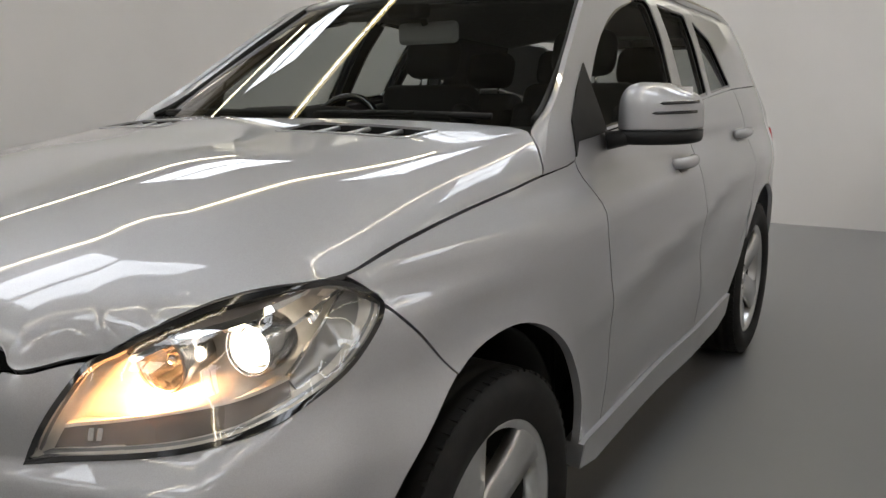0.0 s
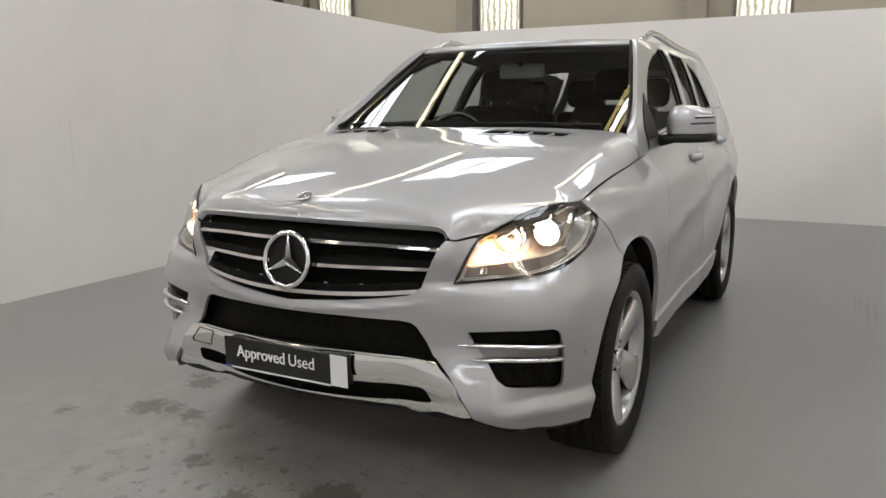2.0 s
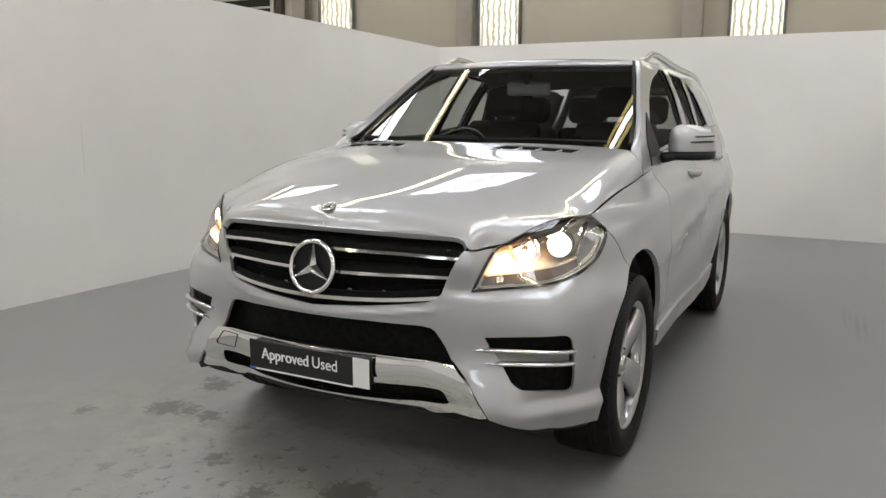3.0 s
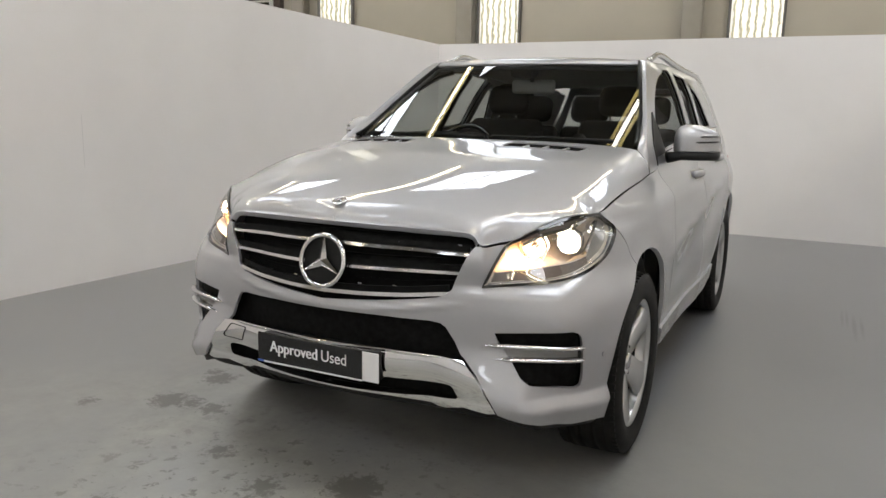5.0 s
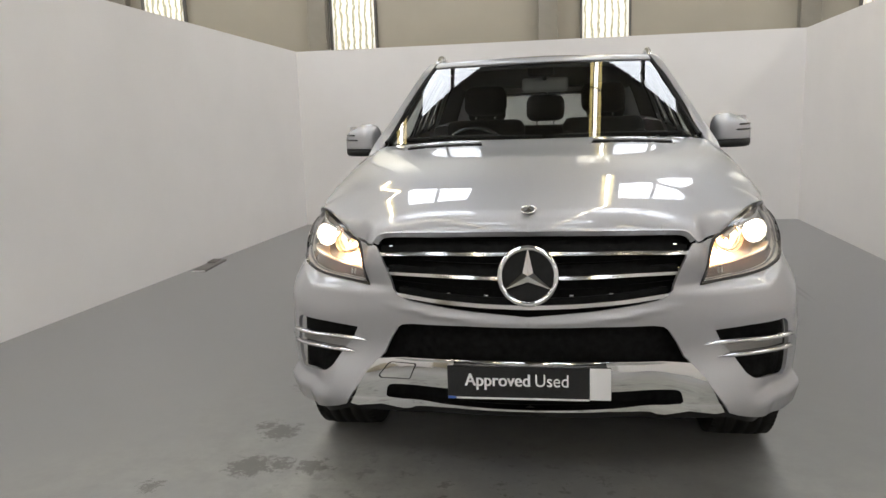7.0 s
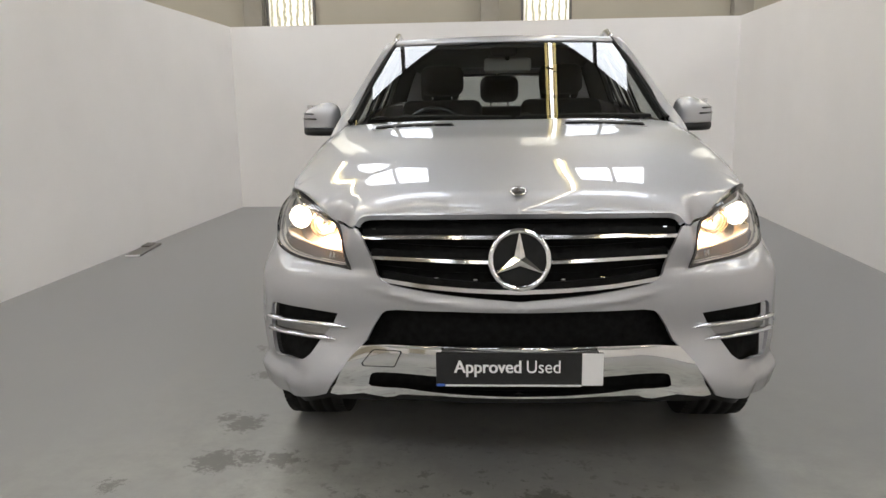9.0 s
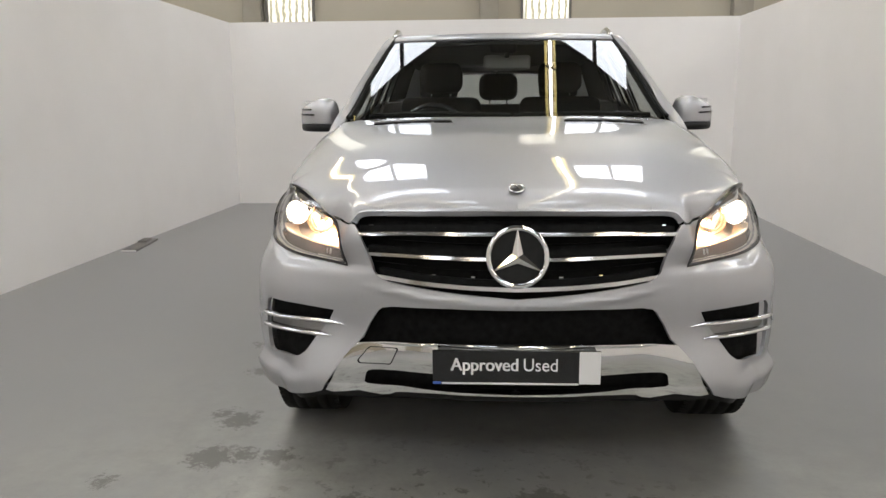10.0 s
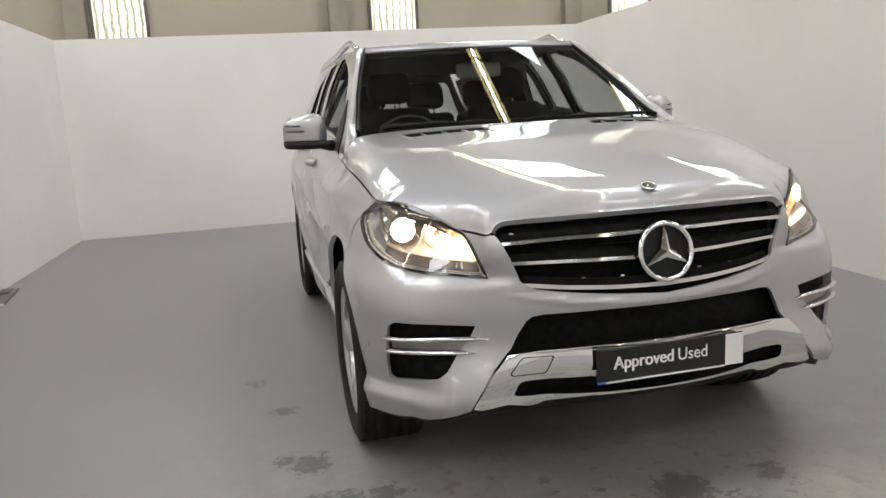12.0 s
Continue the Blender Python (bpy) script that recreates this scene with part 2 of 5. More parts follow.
def box(lo, hi, bevel=0.0, seg=2, m=None):
    """A box between two corners, its edges rounded."""
    bm = bmesh.new()
    lo, hi = Vector(lo), Vector(hi)
    bmesh.ops.create_cube(bm, size=1, matrix=Matrix.Translation((lo + hi) / 2) @ Matrix.Diagonal((*(hi - lo), 1)))
    if bevel:
        bmesh.ops.bevel(bm, geom=bm.edges[:], offset=bevel, segments=seg, affect="EDGES", profile=0.5)
        for f in bm.faces:
            f.smooth = seg > 1
    if m:
        bm.transform(m)
    return bm


def join(bm, other):
    """Adds one bmesh to another."""
    me = bpy.data.meshes.new("tmp")
    other.to_mesh(me)
    other.free()
    bm.from_mesh(me)
    bpy.data.meshes.remove(me)
    return bm


def cyl(a, b, r0, r1=None, n=24, caps=True):
    """A cylinder or cone from a to b."""
    a, b = Vector(a), Vector(b)
    bm = bmesh.new()
    m = Matrix.Translation((a + b) / 2) @ (b - a).to_track_quat("Z", "Y").to_matrix().to_4x4()
    bmesh.ops.create_cone(bm, cap_ends=caps, segments=n, radius1=r0, radius2=r0 if r1 is None else r1, depth=(b - a).length, matrix=m)
    for f in bm.faces:
        f.smooth = len(f.verts) == 4
    return bm


def lathe(profile, n=64, axis="X"):
    """Turns (along, radius) pairs round the x axis."""
    verts, faces = [], []
    for i in range(n):
        c, s_ = math.cos(2 * math.pi * i / n), math.sin(2 * math.pi * i / n)
        verts += [(a, r * c, r * s_) for a, r in profile]
    k = len(profile)
    for i in range(n):
        for j in range(k - 1):
            a, b2 = i * k + j, ((i + 1) % n) * k + j
            faces.append((a, a + 1, b2 + 1, b2))
    return mesh_of(verts, faces)


def tube(points, radius, n=10, squash=1.0):
    """A pipe along points; radius may be one for each."""
    points = [Vector(p) for p in points]
    radii = radius if hasattr(radius, "__len__") else [radius] * len(points)
    verts, faces = [], []
    for i, p in enumerate(points):
        d = (points[min(i + 1, len(points) - 1)] - points[max(i - 1, 0)]).normalized()
        u = d.cross(Vector((0, 0, 1)))
        u = u.normalized() if u.length > 1e-4 else Vector((1, 0, 0))
        v = u.cross(d)
        for j in range(n):
            a = 2 * math.pi * j / n
            verts.append(p + radii[i] * (math.cos(a) * u + squash * math.sin(a) * v))
    for i in range(len(points) - 1):
        for j in range(n):
            k = (j + 1) % n
            faces.append((i * n + j, i * n + k, (i + 1) * n + k, (i + 1) * n + j))
    faces += [tuple(range(n))[::-1], tuple((len(points) - 1) * n + j for j in range(n))]
    return mesh_of(verts, faces)


def grid_mesh(points, flip=False, thick=0.0):
    """A sheet through a grid of points (rows x columns x 3); thick: pushed down along its normals and closed."""
    points = np.asarray(points, float)
    rows, cols = points.shape[:2]
    idx = np.arange(rows * cols).reshape(rows, cols)
    quads = np.stack([idx[:-1, :-1], idx[:-1, 1:], idx[1:, 1:], idx[1:, :-1]], -1).reshape(-1, 4)
    verts = points.reshape(-1, 3)
    if flip:
        quads = quads[:, ::-1]
    faces = quads.tolist()
    if thick:
        du, dv = np.gradient(points, axis=1), np.gradient(points, axis=0)
        nrm = np.cross(du, dv)
        nrm /= np.linalg.norm(nrm, axis=-1, keepdims=True) + 1e-12
        if flip:
            nrm = -nrm
        low = (points - thick * nrm).reshape(-1, 3)
        k = len(verts)
        verts = np.concatenate([verts, low])
        faces += (quads[:, ::-1] + k).tolist()
        rim = np.concatenate([idx[0], idx[1:, -1], idx[-1, -2::-1], idx[-2:0:-1, 0]])
        for a, b2 in zip(rim, np.roll(rim, -1)):
            faces.append((b2, a, a + k, b2 + k) if not flip else (a, b2, b2 + k, a + k))
    return mesh_of(verts, faces)


def inset(poly, d):
    """A closed outline moved inwards by d along its own normals."""
    poly = np.asarray(poly, float)
    along = np.roll(poly, -1, axis=0) - np.roll(poly, 1, axis=0)
    along /= np.linalg.norm(along, axis=1, keepdims=True)
    return poly + d * np.stack([-along[:, 1], along[:, 0]], -1)


def inside(poly, pts):
    """Which points lie in a polygon."""
    poly, pts = np.asarray(poly, float), np.asarray(pts, float)
    x, y = pts[:, 0], pts[:, 1]
    hit = np.zeros(len(pts), bool)
    for (x0, y0), (x1, y1) in zip(poly, np.roll(poly, -1, axis=0)):
        if y0 != y1:
            hit ^= ((y0 > y) != (y1 > y)) & (x < (x1 - x0) * (y - y0) / (y1 - y0) + x0)
    return hit


def near(poly, pts):
    """Each point's distance from a polygon's outline."""
    best = np.full(len(pts), 9.0)
    for a, b2 in zip(poly, np.roll(poly, -1, axis=0)):
        d = b2 - a
        u = np.clip(((pts - a) @ d) / max(d @ d, 1e-12), 0, 1)
        best = np.minimum(best, np.linalg.norm(pts - a - u[:, None] * d, axis=1))
    return best


def finer(poly, step):
    """A polygon with no edge longer than step."""
    poly, out = np.asarray(poly, float), []
    for a, b2 in zip(poly, np.roll(poly, -1, axis=0)):
        n = max(1, int(np.ceil(np.linalg.norm(b2 - a) / step)))
        out += [a + (b2 - a) * i / n for i in range(n)]
    return np.array(out)


def rounded(poly, r, n=4):
    """A polygon with its corners cut round; r: one radius or one for each corner."""
    poly, out = np.asarray(poly, float), []
    rs = r if hasattr(r, "__len__") else [r] * len(poly)
    for i, p in enumerate(poly):
        a, b2 = poly[i - 1] - p, poly[(i + 1) % len(poly)] - p
        la, lb = np.linalg.norm(a), np.linalg.norm(b2)
        k = min(rs[i], la * 0.45, lb * 0.45)
        if k < 1e-4:
            out.append(p)
            continue
        s0, s1 = p + a / la * k, p + b2 / lb * k
        for u in np.linspace(0, 1, n + 1):
            out.append((1 - u) ** 2 * s0 + 2 * u * (1 - u) * p + u * u * s1)
    return np.array(out)


def patch_mesh(outer, holes, surface, normal, step=0.03, depth=0.02, mirror=0, seam=False, rows=()):
    """A panel: the part of a surface inside a polygon of its own two coordinates, less holes, with its edges turned in by depth.
    mirror: 0 the left half, 1 the right half, 2 both in one mesh. seam: the edge at coordinate 0 is not turned in."""
    loops = [finer(outer, step * 0.7)] + [finer(h, step * 0.7) for h in holes]
    pts, edges = np.concatenate(loops), []
    base = 0
    for loop in loops:
        edges += [(base + i, base + (i + 1) % len(loop)) for i in range(len(loop))]
        base += len(loop)
    lo, hi = loops[0].min(0), loops[0].max(0)
    gx, gy = np.meshgrid(np.arange(lo[0], hi[0], step), np.arange(lo[1], hi[1], step))
    g = np.stack([gx.ravel(), gy.ravel()], -1)
    g[:, 0] += (np.round((g[:, 1] - lo[1]) / step) % 2) * step * 0.5
    keep = inside(loops[0], g)
    for i, loop in enumerate(loops):
        keep &= near(loop, g) > step * 0.45 + (0 if i else max(rows, default=0))
        if i:
            keep &= ~inside(loop, g)
    pts = np.concatenate([pts, g[keep]])
    for d in rows:                                          # closer rows of points along the rim
        ring = finer(inset(outer, d), step * 0.7)
        ok = inside(loops[0], ring) & (near(loops[0], ring) > 0.93 * d)
        for h in loops[1:]:
            ok &= ~inside(h, ring) & (near(h, ring) > step * 0.4)
        if seam:
            ok &= ring[:, 0] > step * 0.3
        pts = np.concatenate([pts, ring[ok]])
    from_cdt = delaunay_2d_cdt([Vector(p) for p in pts], edges, [], 0, 1e-5)
    uv = np.array([tuple(v) for v in from_cdt[0]])
    tris = np.array([f for f in from_cdt[2]])
    mid = uv[tris].mean(1)
    keep = inside(loops[0], mid)
    for loop in loops[1:]:
        keep &= ~inside(loop, mid)
    tris = tris[keep]
    verts, nrm = surface(uv[:, 0], uv[:, 1]), normal(uv[:, 0], uv[:, 1])
    want = np.cross(verts[tris[:, 1]] - verts[tris[:, 0]], verts[tris[:, 2]] - verts[tris[:, 0]])
    wrong = (want * nrm[tris[:, 0]]).sum(1) < 0
    tris[wrong] = tris[wrong][:, ::-1]
    count = {}
    for a, b2, c2 in tris.tolist():
        for e in ((a, b2), (b2, c2), (c2, a)):
            count[e] = count.get(e, 0) + 1
    rim = [(a, b2) for (a, b2) in count if (b2, a) not in count and not (seam and uv[a, 0] < 1e-4 and uv[b2, 0] < 1e-4)]
    V, N, F = [verts], [nrm], tris.tolist()
    k = len(verts)
    rv, rn = [], []
    for a, b2 in rim:
        e = verts[b2] - verts[a]
        out = np.cross(e, (nrm[a] + nrm[b2]) / 2)
        out = out / (np.linalg.norm(out) + 1e-12)
        rv += [verts[a], verts[b2], verts[b2] - depth * nrm[b2], verts[a] - depth * nrm[a]]
        rn += [out] * 4
        F.append((k + 1, k, k + 3, k + 2))
        k += 4
    if rim:
        V.append(np.array(rv)), N.append(np.array(rn))
    V, N = np.concatenate(V), np.concatenate(N)
    flip = np.array([-1, 1, 1])
    if mirror == 1:
        V, N, F = V * flip, N * flip, [f[::-1] for f in F]
    elif mirror == 2:
        F = F + [tuple(i + len(V) for i in f[::-1]) for f in F]
        V, N = np.concatenate([V, V * flip]), np.concatenate([N, N * flip])
    me = mesh_of(V, F)
    me.normals_split_custom_set_from_vertices([tuple(v) for v in N])
    return me
# ---- the car's skin: a plan curve pushed inwards by a profile over the height ----
# the car stands with its nose at y = 0 and its tail at y = 4.4; s runs along the plan from the nose's centre round to the tail's centre
PLAN = np.array([(-0.20, -0.003), (0, -0.012), (0.20, 0.006), (0.38, 0.055), (0.55, 0.133), (0.70, 0.215), (0.82, 0.315), (0.895, 0.43), (0.935, 0.58), (0.953, 0.75),
                 (0.962, 0.95), (0.962, 1.25), (0.958, 1.8), (0.958, 2.6), (0.962, 3.2), (0.966, 3.7), (0.945, 4.1), (0.890, 4.4), (0.80, 4.6), (0.63, 4.73),
                 (0.40, 4.79), (0.15, 4.81), (0, 4.812), (-0.15, 4.81)])


def spline(points, n):
    """A Catmull-Rom curve through the inner points, n steps to each."""
    out = []
    for i in range(1, len(points) - 2):
        a, b, c, d = points[i - 1:i + 3]
        u = np.linspace(0, 1, n, endpoint=False)[:, None]
        out.append(0.5 * (2 * b + (c - a) * u + (2 * a - 5 * b + 4 * c - d) * u * u + (3 * b - a - 3 * c + d) * u ** 3))
    out.append(points[-2][None])
    return np.concatenate(out)


CURVE = spline(PLAN, 24)
ARC = np.concatenate([[0], np.cumsum(np.linalg.norm(np.diff(CURVE, axis=0), axis=1))])
STEPS = np.linspace(0, ARC[-1], 1400)
PX, PY = np.interp(STEPS, ARC, CURVE[:, 0]), np.interp(STEPS, ARC, CURVE[:, 1])
for _ in range(3):
    PX[1:-1], PY[1:-1] = (PX[:-2] + 2 * PX[1:-1] + PX[2:]) / 4, (PY[:-2] + 2 * PY[1:-1] + PY[2:]) / 4
TX, TY = np.gradient(PX, STEPS), np.gradient(PY, STEPS)
KERNEL = np.hanning(41) / np.hanning(41).sum()
TX, TY = (np.convolve(np.pad(a, 20, mode="edge"), KERNEL, "valid") for a in (TX, TY))
S_END = ARC[-1]


def smooth(a, b, x):
    u = np.clip((x - a) / (b - a), 0, 1)
    return u * u * (3 - 2 * u)


def ramp(a, b, x):
    """From 0 at a to 1 at b, with corners only a little rounded."""
    u = np.clip((x - a) / (b - a), 0, 1)
    return 0.65 * u + 0.35 * u * u * (3 - 2 * u)


def soft_table(zs, ds, width=37):
    """A smooth function through a table."""
    fine = np.linspace(zs[0], zs[-1], 400)
    v = np.interp(fine, zs, ds)
    k = np.hanning(width) / np.hanning(width).sum()
    v = np.convolve(np.pad(v, width // 2, mode="reflect", reflect_type="odd"), k, "valid")
    return lambda z: np.interp(z, fine, v)


D_FRONT = soft_table([0.15, 0.22, 0.30, 0.40, 0.50, 0.60, 0.70, 0.78, 0.86, 0.92, 0.98, 1.04, 1.10], [0.20, 0.12, 0.05, 0.012, 0.0, 0.0, 0.0, 0.010, 0.032, 0.053, 0.080, 0.150, 0.26])
D_SIDE = soft_table([0.15, 0.25, 0.33, 0.42, 0.55, 0.75, 0.92, 1.00, 1.05, 1.09, 1.14, 1.20, 1.35, 1.50, 1.62, 1.70, 1.80],
                    [0.10, 0.06, 0.045, 0.028, 0.012, 0.0, 0.012, 0.036, 0.074, 0.112, 0.126, 0.146, 0.208, 0.268, 0.318, 0.37, 0.46], 21)
D_REAR = soft_table([0.15, 0.28, 0.40, 0.60, 0.80, 1.00, 1.15, 1.40, 1.60, 1.70, 1.80], [0.20, 0.10, 0.03, 0.0, 0.01, 0.04, 0.09, 0.24, 0.37, 0.46, 0.60])
S_OF_Y = lambda y: np.interp(y, PY[PY > 0.3], STEPS[PY > 0.3])
FRONT_AXLE, REAR_AXLE, AXLE_Z, SHORTER = 0.872, 3.787, 0.372, 0.38


CORNER_S = np.linspace(0.50, 1.70, 60)
CORNER_X = -0.008 * smooth(0.55, 0.90, CORNER_S) * (1 - smooth(1.0, 1.2, CORNER_S))
CORNER_Y = -0.080 * smooth(0.55, 1.00, CORNER_S) * (1 - smooth(1.12, 1.62, CORNER_S))


def nearer(y, z=0.0):
    """The cabin is short: what lies behind the front doors moves forward."""
    return y - SHORTER * smooth(2.1, 3.3, y) * (1 - 0.45 * smooth(0.90, 1.15, z))


def skin(s, z, out=0.0):
    """Points of the skin's left half at s along the plan and height z, pushed out by so many metres; the roof behind the screen sits a little lower."""
    s, z = np.asarray(s, float), np.asarray(z, float)
    s, z = np.broadcast_arrays(s, z)
    px, py, tx, ty = (np.interp(s, STEPS, a) for a in (PX, PY, TX, TY))
    front, rear = 1 - smooth(0.62, 1.45, s), smooth(S_END - 1.45, S_END - 0.9, s)
    d = front * D_FRONT(z) + rear * D_REAR(z) + (1 - front - rear) * D_SIDE(z)
    # the flanks: lips round the wheels, a rising crease and a fuller haunch behind
    flank = smooth(0.75, 1.25, s) * (1 - smooth(S_END - 1.35, S_END - 0.95, s))
    for axle in (FRONT_AXLE, REAR_AXLE):
        r = np.hypot(py - axle, z - AXLE_Z)
        d = d - flank * 0.016 * np.exp(-((r - 0.41) / 0.055) ** 2)
    crease = 0.70 + 0.105 * (py - 1.1)
    d = d - flank * 0.009 * smooth(0.07, -0.02, np.abs(z - crease - 0.01)) * smooth(1.0, 2.0, py) * (1 - smooth(3.2, 4.2, py))
    d = d + flank * 0.019 * np.exp(-((z - crease + 0.12) / 0.09) ** 2) * smooth(1.3, 2.2, py) * (1 - smooth(2.9, 3.5, py))
    d = d - flank * 0.014 * np.exp(-((z - 0.95) / 0.10) ** 2) * smooth(2.9, 3.6, py)
    # the bumper's corners reach out low down
    d = d - 0.034 * smooth(0.66, 0.84, s) * (1 - smooth(1.06, 1.20, s)) * ramp(0.440, 0.392, z) * smooth(0.20, 0.30, z)
    # a shoulder under the lamps
    shoulder = 0.772 + 0.55 * np.clip(s - 0.85, 0, None)
    d = d - 0.017 * ramp(shoulder + 0.026, shoulder - 0.004, z) * smooth(0.40, 0.60, s) * (1 - smooth(1.02, 1.25, s))
    # the grille's shoulders stand forward of the lamps
    d = d - 0.045 * np.exp(-((s - 0.565) / np.where(s < 0.56, 0.13, 0.048)) ** 2) * smooth(0.76, 0.91, z)
    # the limbs of the lower trim stand forward
    d = d - 0.080 * smooth(0.36, 0.63, s) * (1 - smooth(0.69, 0.89, s)) * smooth(0.61, 0.37, z)
    # a fine fold along the chin, under the grille
    fold = 0.703 + 0.16 * np.clip(s - 0.12, 0, None) ** 1.6
    d = d - 0.0055 * np.exp(-((z - fold) / 0.010) ** 2) * (1 - smooth(0.32, 0.56, s))
    # the wings' tops draw in behind the lamps
    d = d + 0.028 * smooth(1.00, 1.14, s) * (1 - smooth(1.35, 1.75, s)) * smooth(0.94, 1.02, z) - out
    # the cabin's sides stand steeper behind; the flanks draw in a little by the front wheels
    d = d - 0.035 * smooth(1.9, 2.6, py) * smooth(0.98, 1.15, z) * (1 - rear)
    d = d + 0.020 * smooth(0.62, 0.85, py) * (1 - smooth(0.90, 1.02, z)) * (1 - smooth(1.9, 2.6, py))
    # the lamps' outer ends lie further in
    d = d + 0.030 * smooth(0.88, 1.06, s) * (1 - smooth(1.2, 1.75, s)) * smooth(0.72, 0.86, z) * (1 - smooth(0.98, 1.03, z))
    # below the lamps the bumper's corners stand squarer
    low = 1 - smooth(0.66, 0.92, z)
    px, py = px + low * np.interp(s, CORNER_S, CORNER_X), py + low * np.interp(s, CORNER_S, CORNER_Y)
    return np.stack([px - ty * d, nearer(py + tx * d, z), z - 0.040 * smooth(1.42, 1.66, z) * smooth(1.95, 2.40, py)], -1)


def skin_normal(s, z):
    e = 0.006
    a = skin(np.minimum(s + e, S_END), z) - skin(np.maximum(np.asarray(s) - e, 0), z)
    b = skin(s, np.asarray(z) + e) - skin(s, np.asarray(z) - e)
    n = np.cross(a, b)
    n[np.asarray(s) < 0.004, 0] = 0
    return n / np.linalg.norm(n, axis=-1, keepdims=True)


# ---- the bonnet, a height over x and y that meets nose, lamps and wings ----
LAMP_TOP = [(1.192, 0.975), (1.165, 0.997), (1.095, 1.019), (0.983, 1.022), (0.877, 1.011), (0.80, 0.991), (0.74, 0.969), (0.705, 0.953), (0.658, 0.933), (0.632, 0.903), (0.608, 0.864)]
BONNET_FRONT = [(0, 0.9785), (0.12, 0.978), (0.24, 0.9755), (0.36, 0.972), (0.45, 0.9700), (0.50, 0.9690), (0.528, 0.9660), (0.544, 0.9595), (0.552, 0.950), (0.556, 0.940), (0.564, 0.9335), (0.588, 0.931), (0.625, 0.934), (0.672, 0.940)]


def s_at(y, z):
    """Where along the plan the skin at height z reaches y."""
    along = np.linspace(0.9, 2.4, 3000)
    return float(along[np.argmin(np.abs(skin(along, z)[:, 1] - y))])


FENDER_TOP = [(s_at(y, z), z) for y, z in ((0.55, 1.020), (0.62, 1.037), (0.68, 1.049), (0.80, 1.066), (0.92, 1.080), (1.04, 1.092), (1.16, 1.102), (1.245, 1.108))]


def open_line(points, step):
    """A line with no piece longer than step."""
    points, out = np.asarray(points, float), []
    for a, b2 in zip(points[:-1], points[1:]):
        n = max(1, int(np.ceil(np.linalg.norm(b2 - a) / step)))
        out += [a + (b2 - a) * i / n for i in range(n)]
    return np.array(out + [points[-1]])


def curve(points, n=4):
    """A smooth open line through all the points."""
    p = np.asarray(points, float)
    return spline(np.concatenate([[2 * p[0] - p[1]], p, [2 * p[-1] - p[-2]]]), n)


edge_sz = open_line(curve(BONNET_FRONT + LAMP_TOP[::-1][3:-2] + FENDER_TOP, 16), 0.004)
EDGE = skin(edge_sz[:, 0], edge_sz[:, 1] + 0.003)
EDGE[0, 0] = 0

blur = lambda v: np.convolve(np.pad(v, 8, mode="reflect", reflect_type="odd"), np.hanning(19)[1:-1] / np.hanning(19).sum(), "valid")

def law(points, degree):
    """A smooth polynomial law through (y, value) pairs."""
    k = np.polyfit([p[0] for p in points], [p[1] for p in points], degree)
    return lambda y: np.polyval(k, y)




BONNET_MID = np.array([(-0.1, 0.88), (0.02, 0.988), (0.06, 1.017), (0.113, 1.048), (0.20, 1.081), (0.28, 1.1015), (0.36, 1.119), (0.45, 1.1375), (0.55, 1.157), (0.63, 1.172), (0.72, 1.188), (0.80, 1.196),
                       (0.88, 1.2035), (0.95, 1.2105), (1.00, 1.2165), (1.05, 1.2230), (1.10, 1.2295), (1.15, 1.235), (1.20, 1.239), (1.45, 1.25)])
mid_y = np.arange(-0.08, 1.45, 0.005)
mid_z = np.interp(mid_y, BONNET_MID[:, 0], BONNET_MID[:, 1])
for wide in (9, 15, 15):                                    # narrow over the lip, wider over the flat
    soft = np.convolve(np.pad(mid_z, wide, mode="reflect", reflect_type="odd"), np.hanning(2 * wide + 3)[1:-1] / np.hanning(2 * wide + 3).sum(), "valid")
    mid_z = mid_z + (soft - mid_z) * (1 if wide == 9 else smooth(0.1, 0.3, mid_y))
BONNET_Z = lambda y: np.interp(y, mid_y, mid_z)
# the crease between the flat top and the shoulders: its distance from the middle and its height
CREASE_X = law([(0.05, 0.455), (0.15, 0.525), (0.26, 0.588), (0.38, 0.640), (0.50, 0.674), (0.62, 0.699), (0.74, 0.718), (0.86, 0.733), (0.98, 0.746), (1.10, 0.754), (1.22, 0.758), (1.34, 0.762), (1.45, 0.764)], 5)
CREASE_Z = law([(0.05, 0.948), (0.15, 0.984), (0.26, 1.020), (0.38, 1.052), (0.50, 1.084), (0.62, 1.114), (0.74, 1.138), (0.86, 1.157), (0.98, 1.172), (1.10, 1.185), (1.22, 1.198), (1.34, 1.213), (1.45, 1.226)], 4)
SHOULDER = EDGE[EDGE[:, 0] > 0.55][::4]
EDGE_X = lambda y: np.interp(y, np.append(SHOULDER[:, 1], 1.7), np.append(blur(SHOULDER[:, 0]), SHOULDER[-1, 0]))
EDGE_Z = lambda y: np.interp(y, np.append(SHOULDER[:, 1], 1.7), np.append(blur(SHOULDER[:, 2]), SHOULDER[-1, 2] + 0.06))


def soft_min(a, b2, k):
    """The lower of two heights, with the corner between them rounded over k."""
    h = np.clip(k - np.abs(a - b2), 0, None) / k
    return np.minimum(a, b2) - h * h * h * k / 6


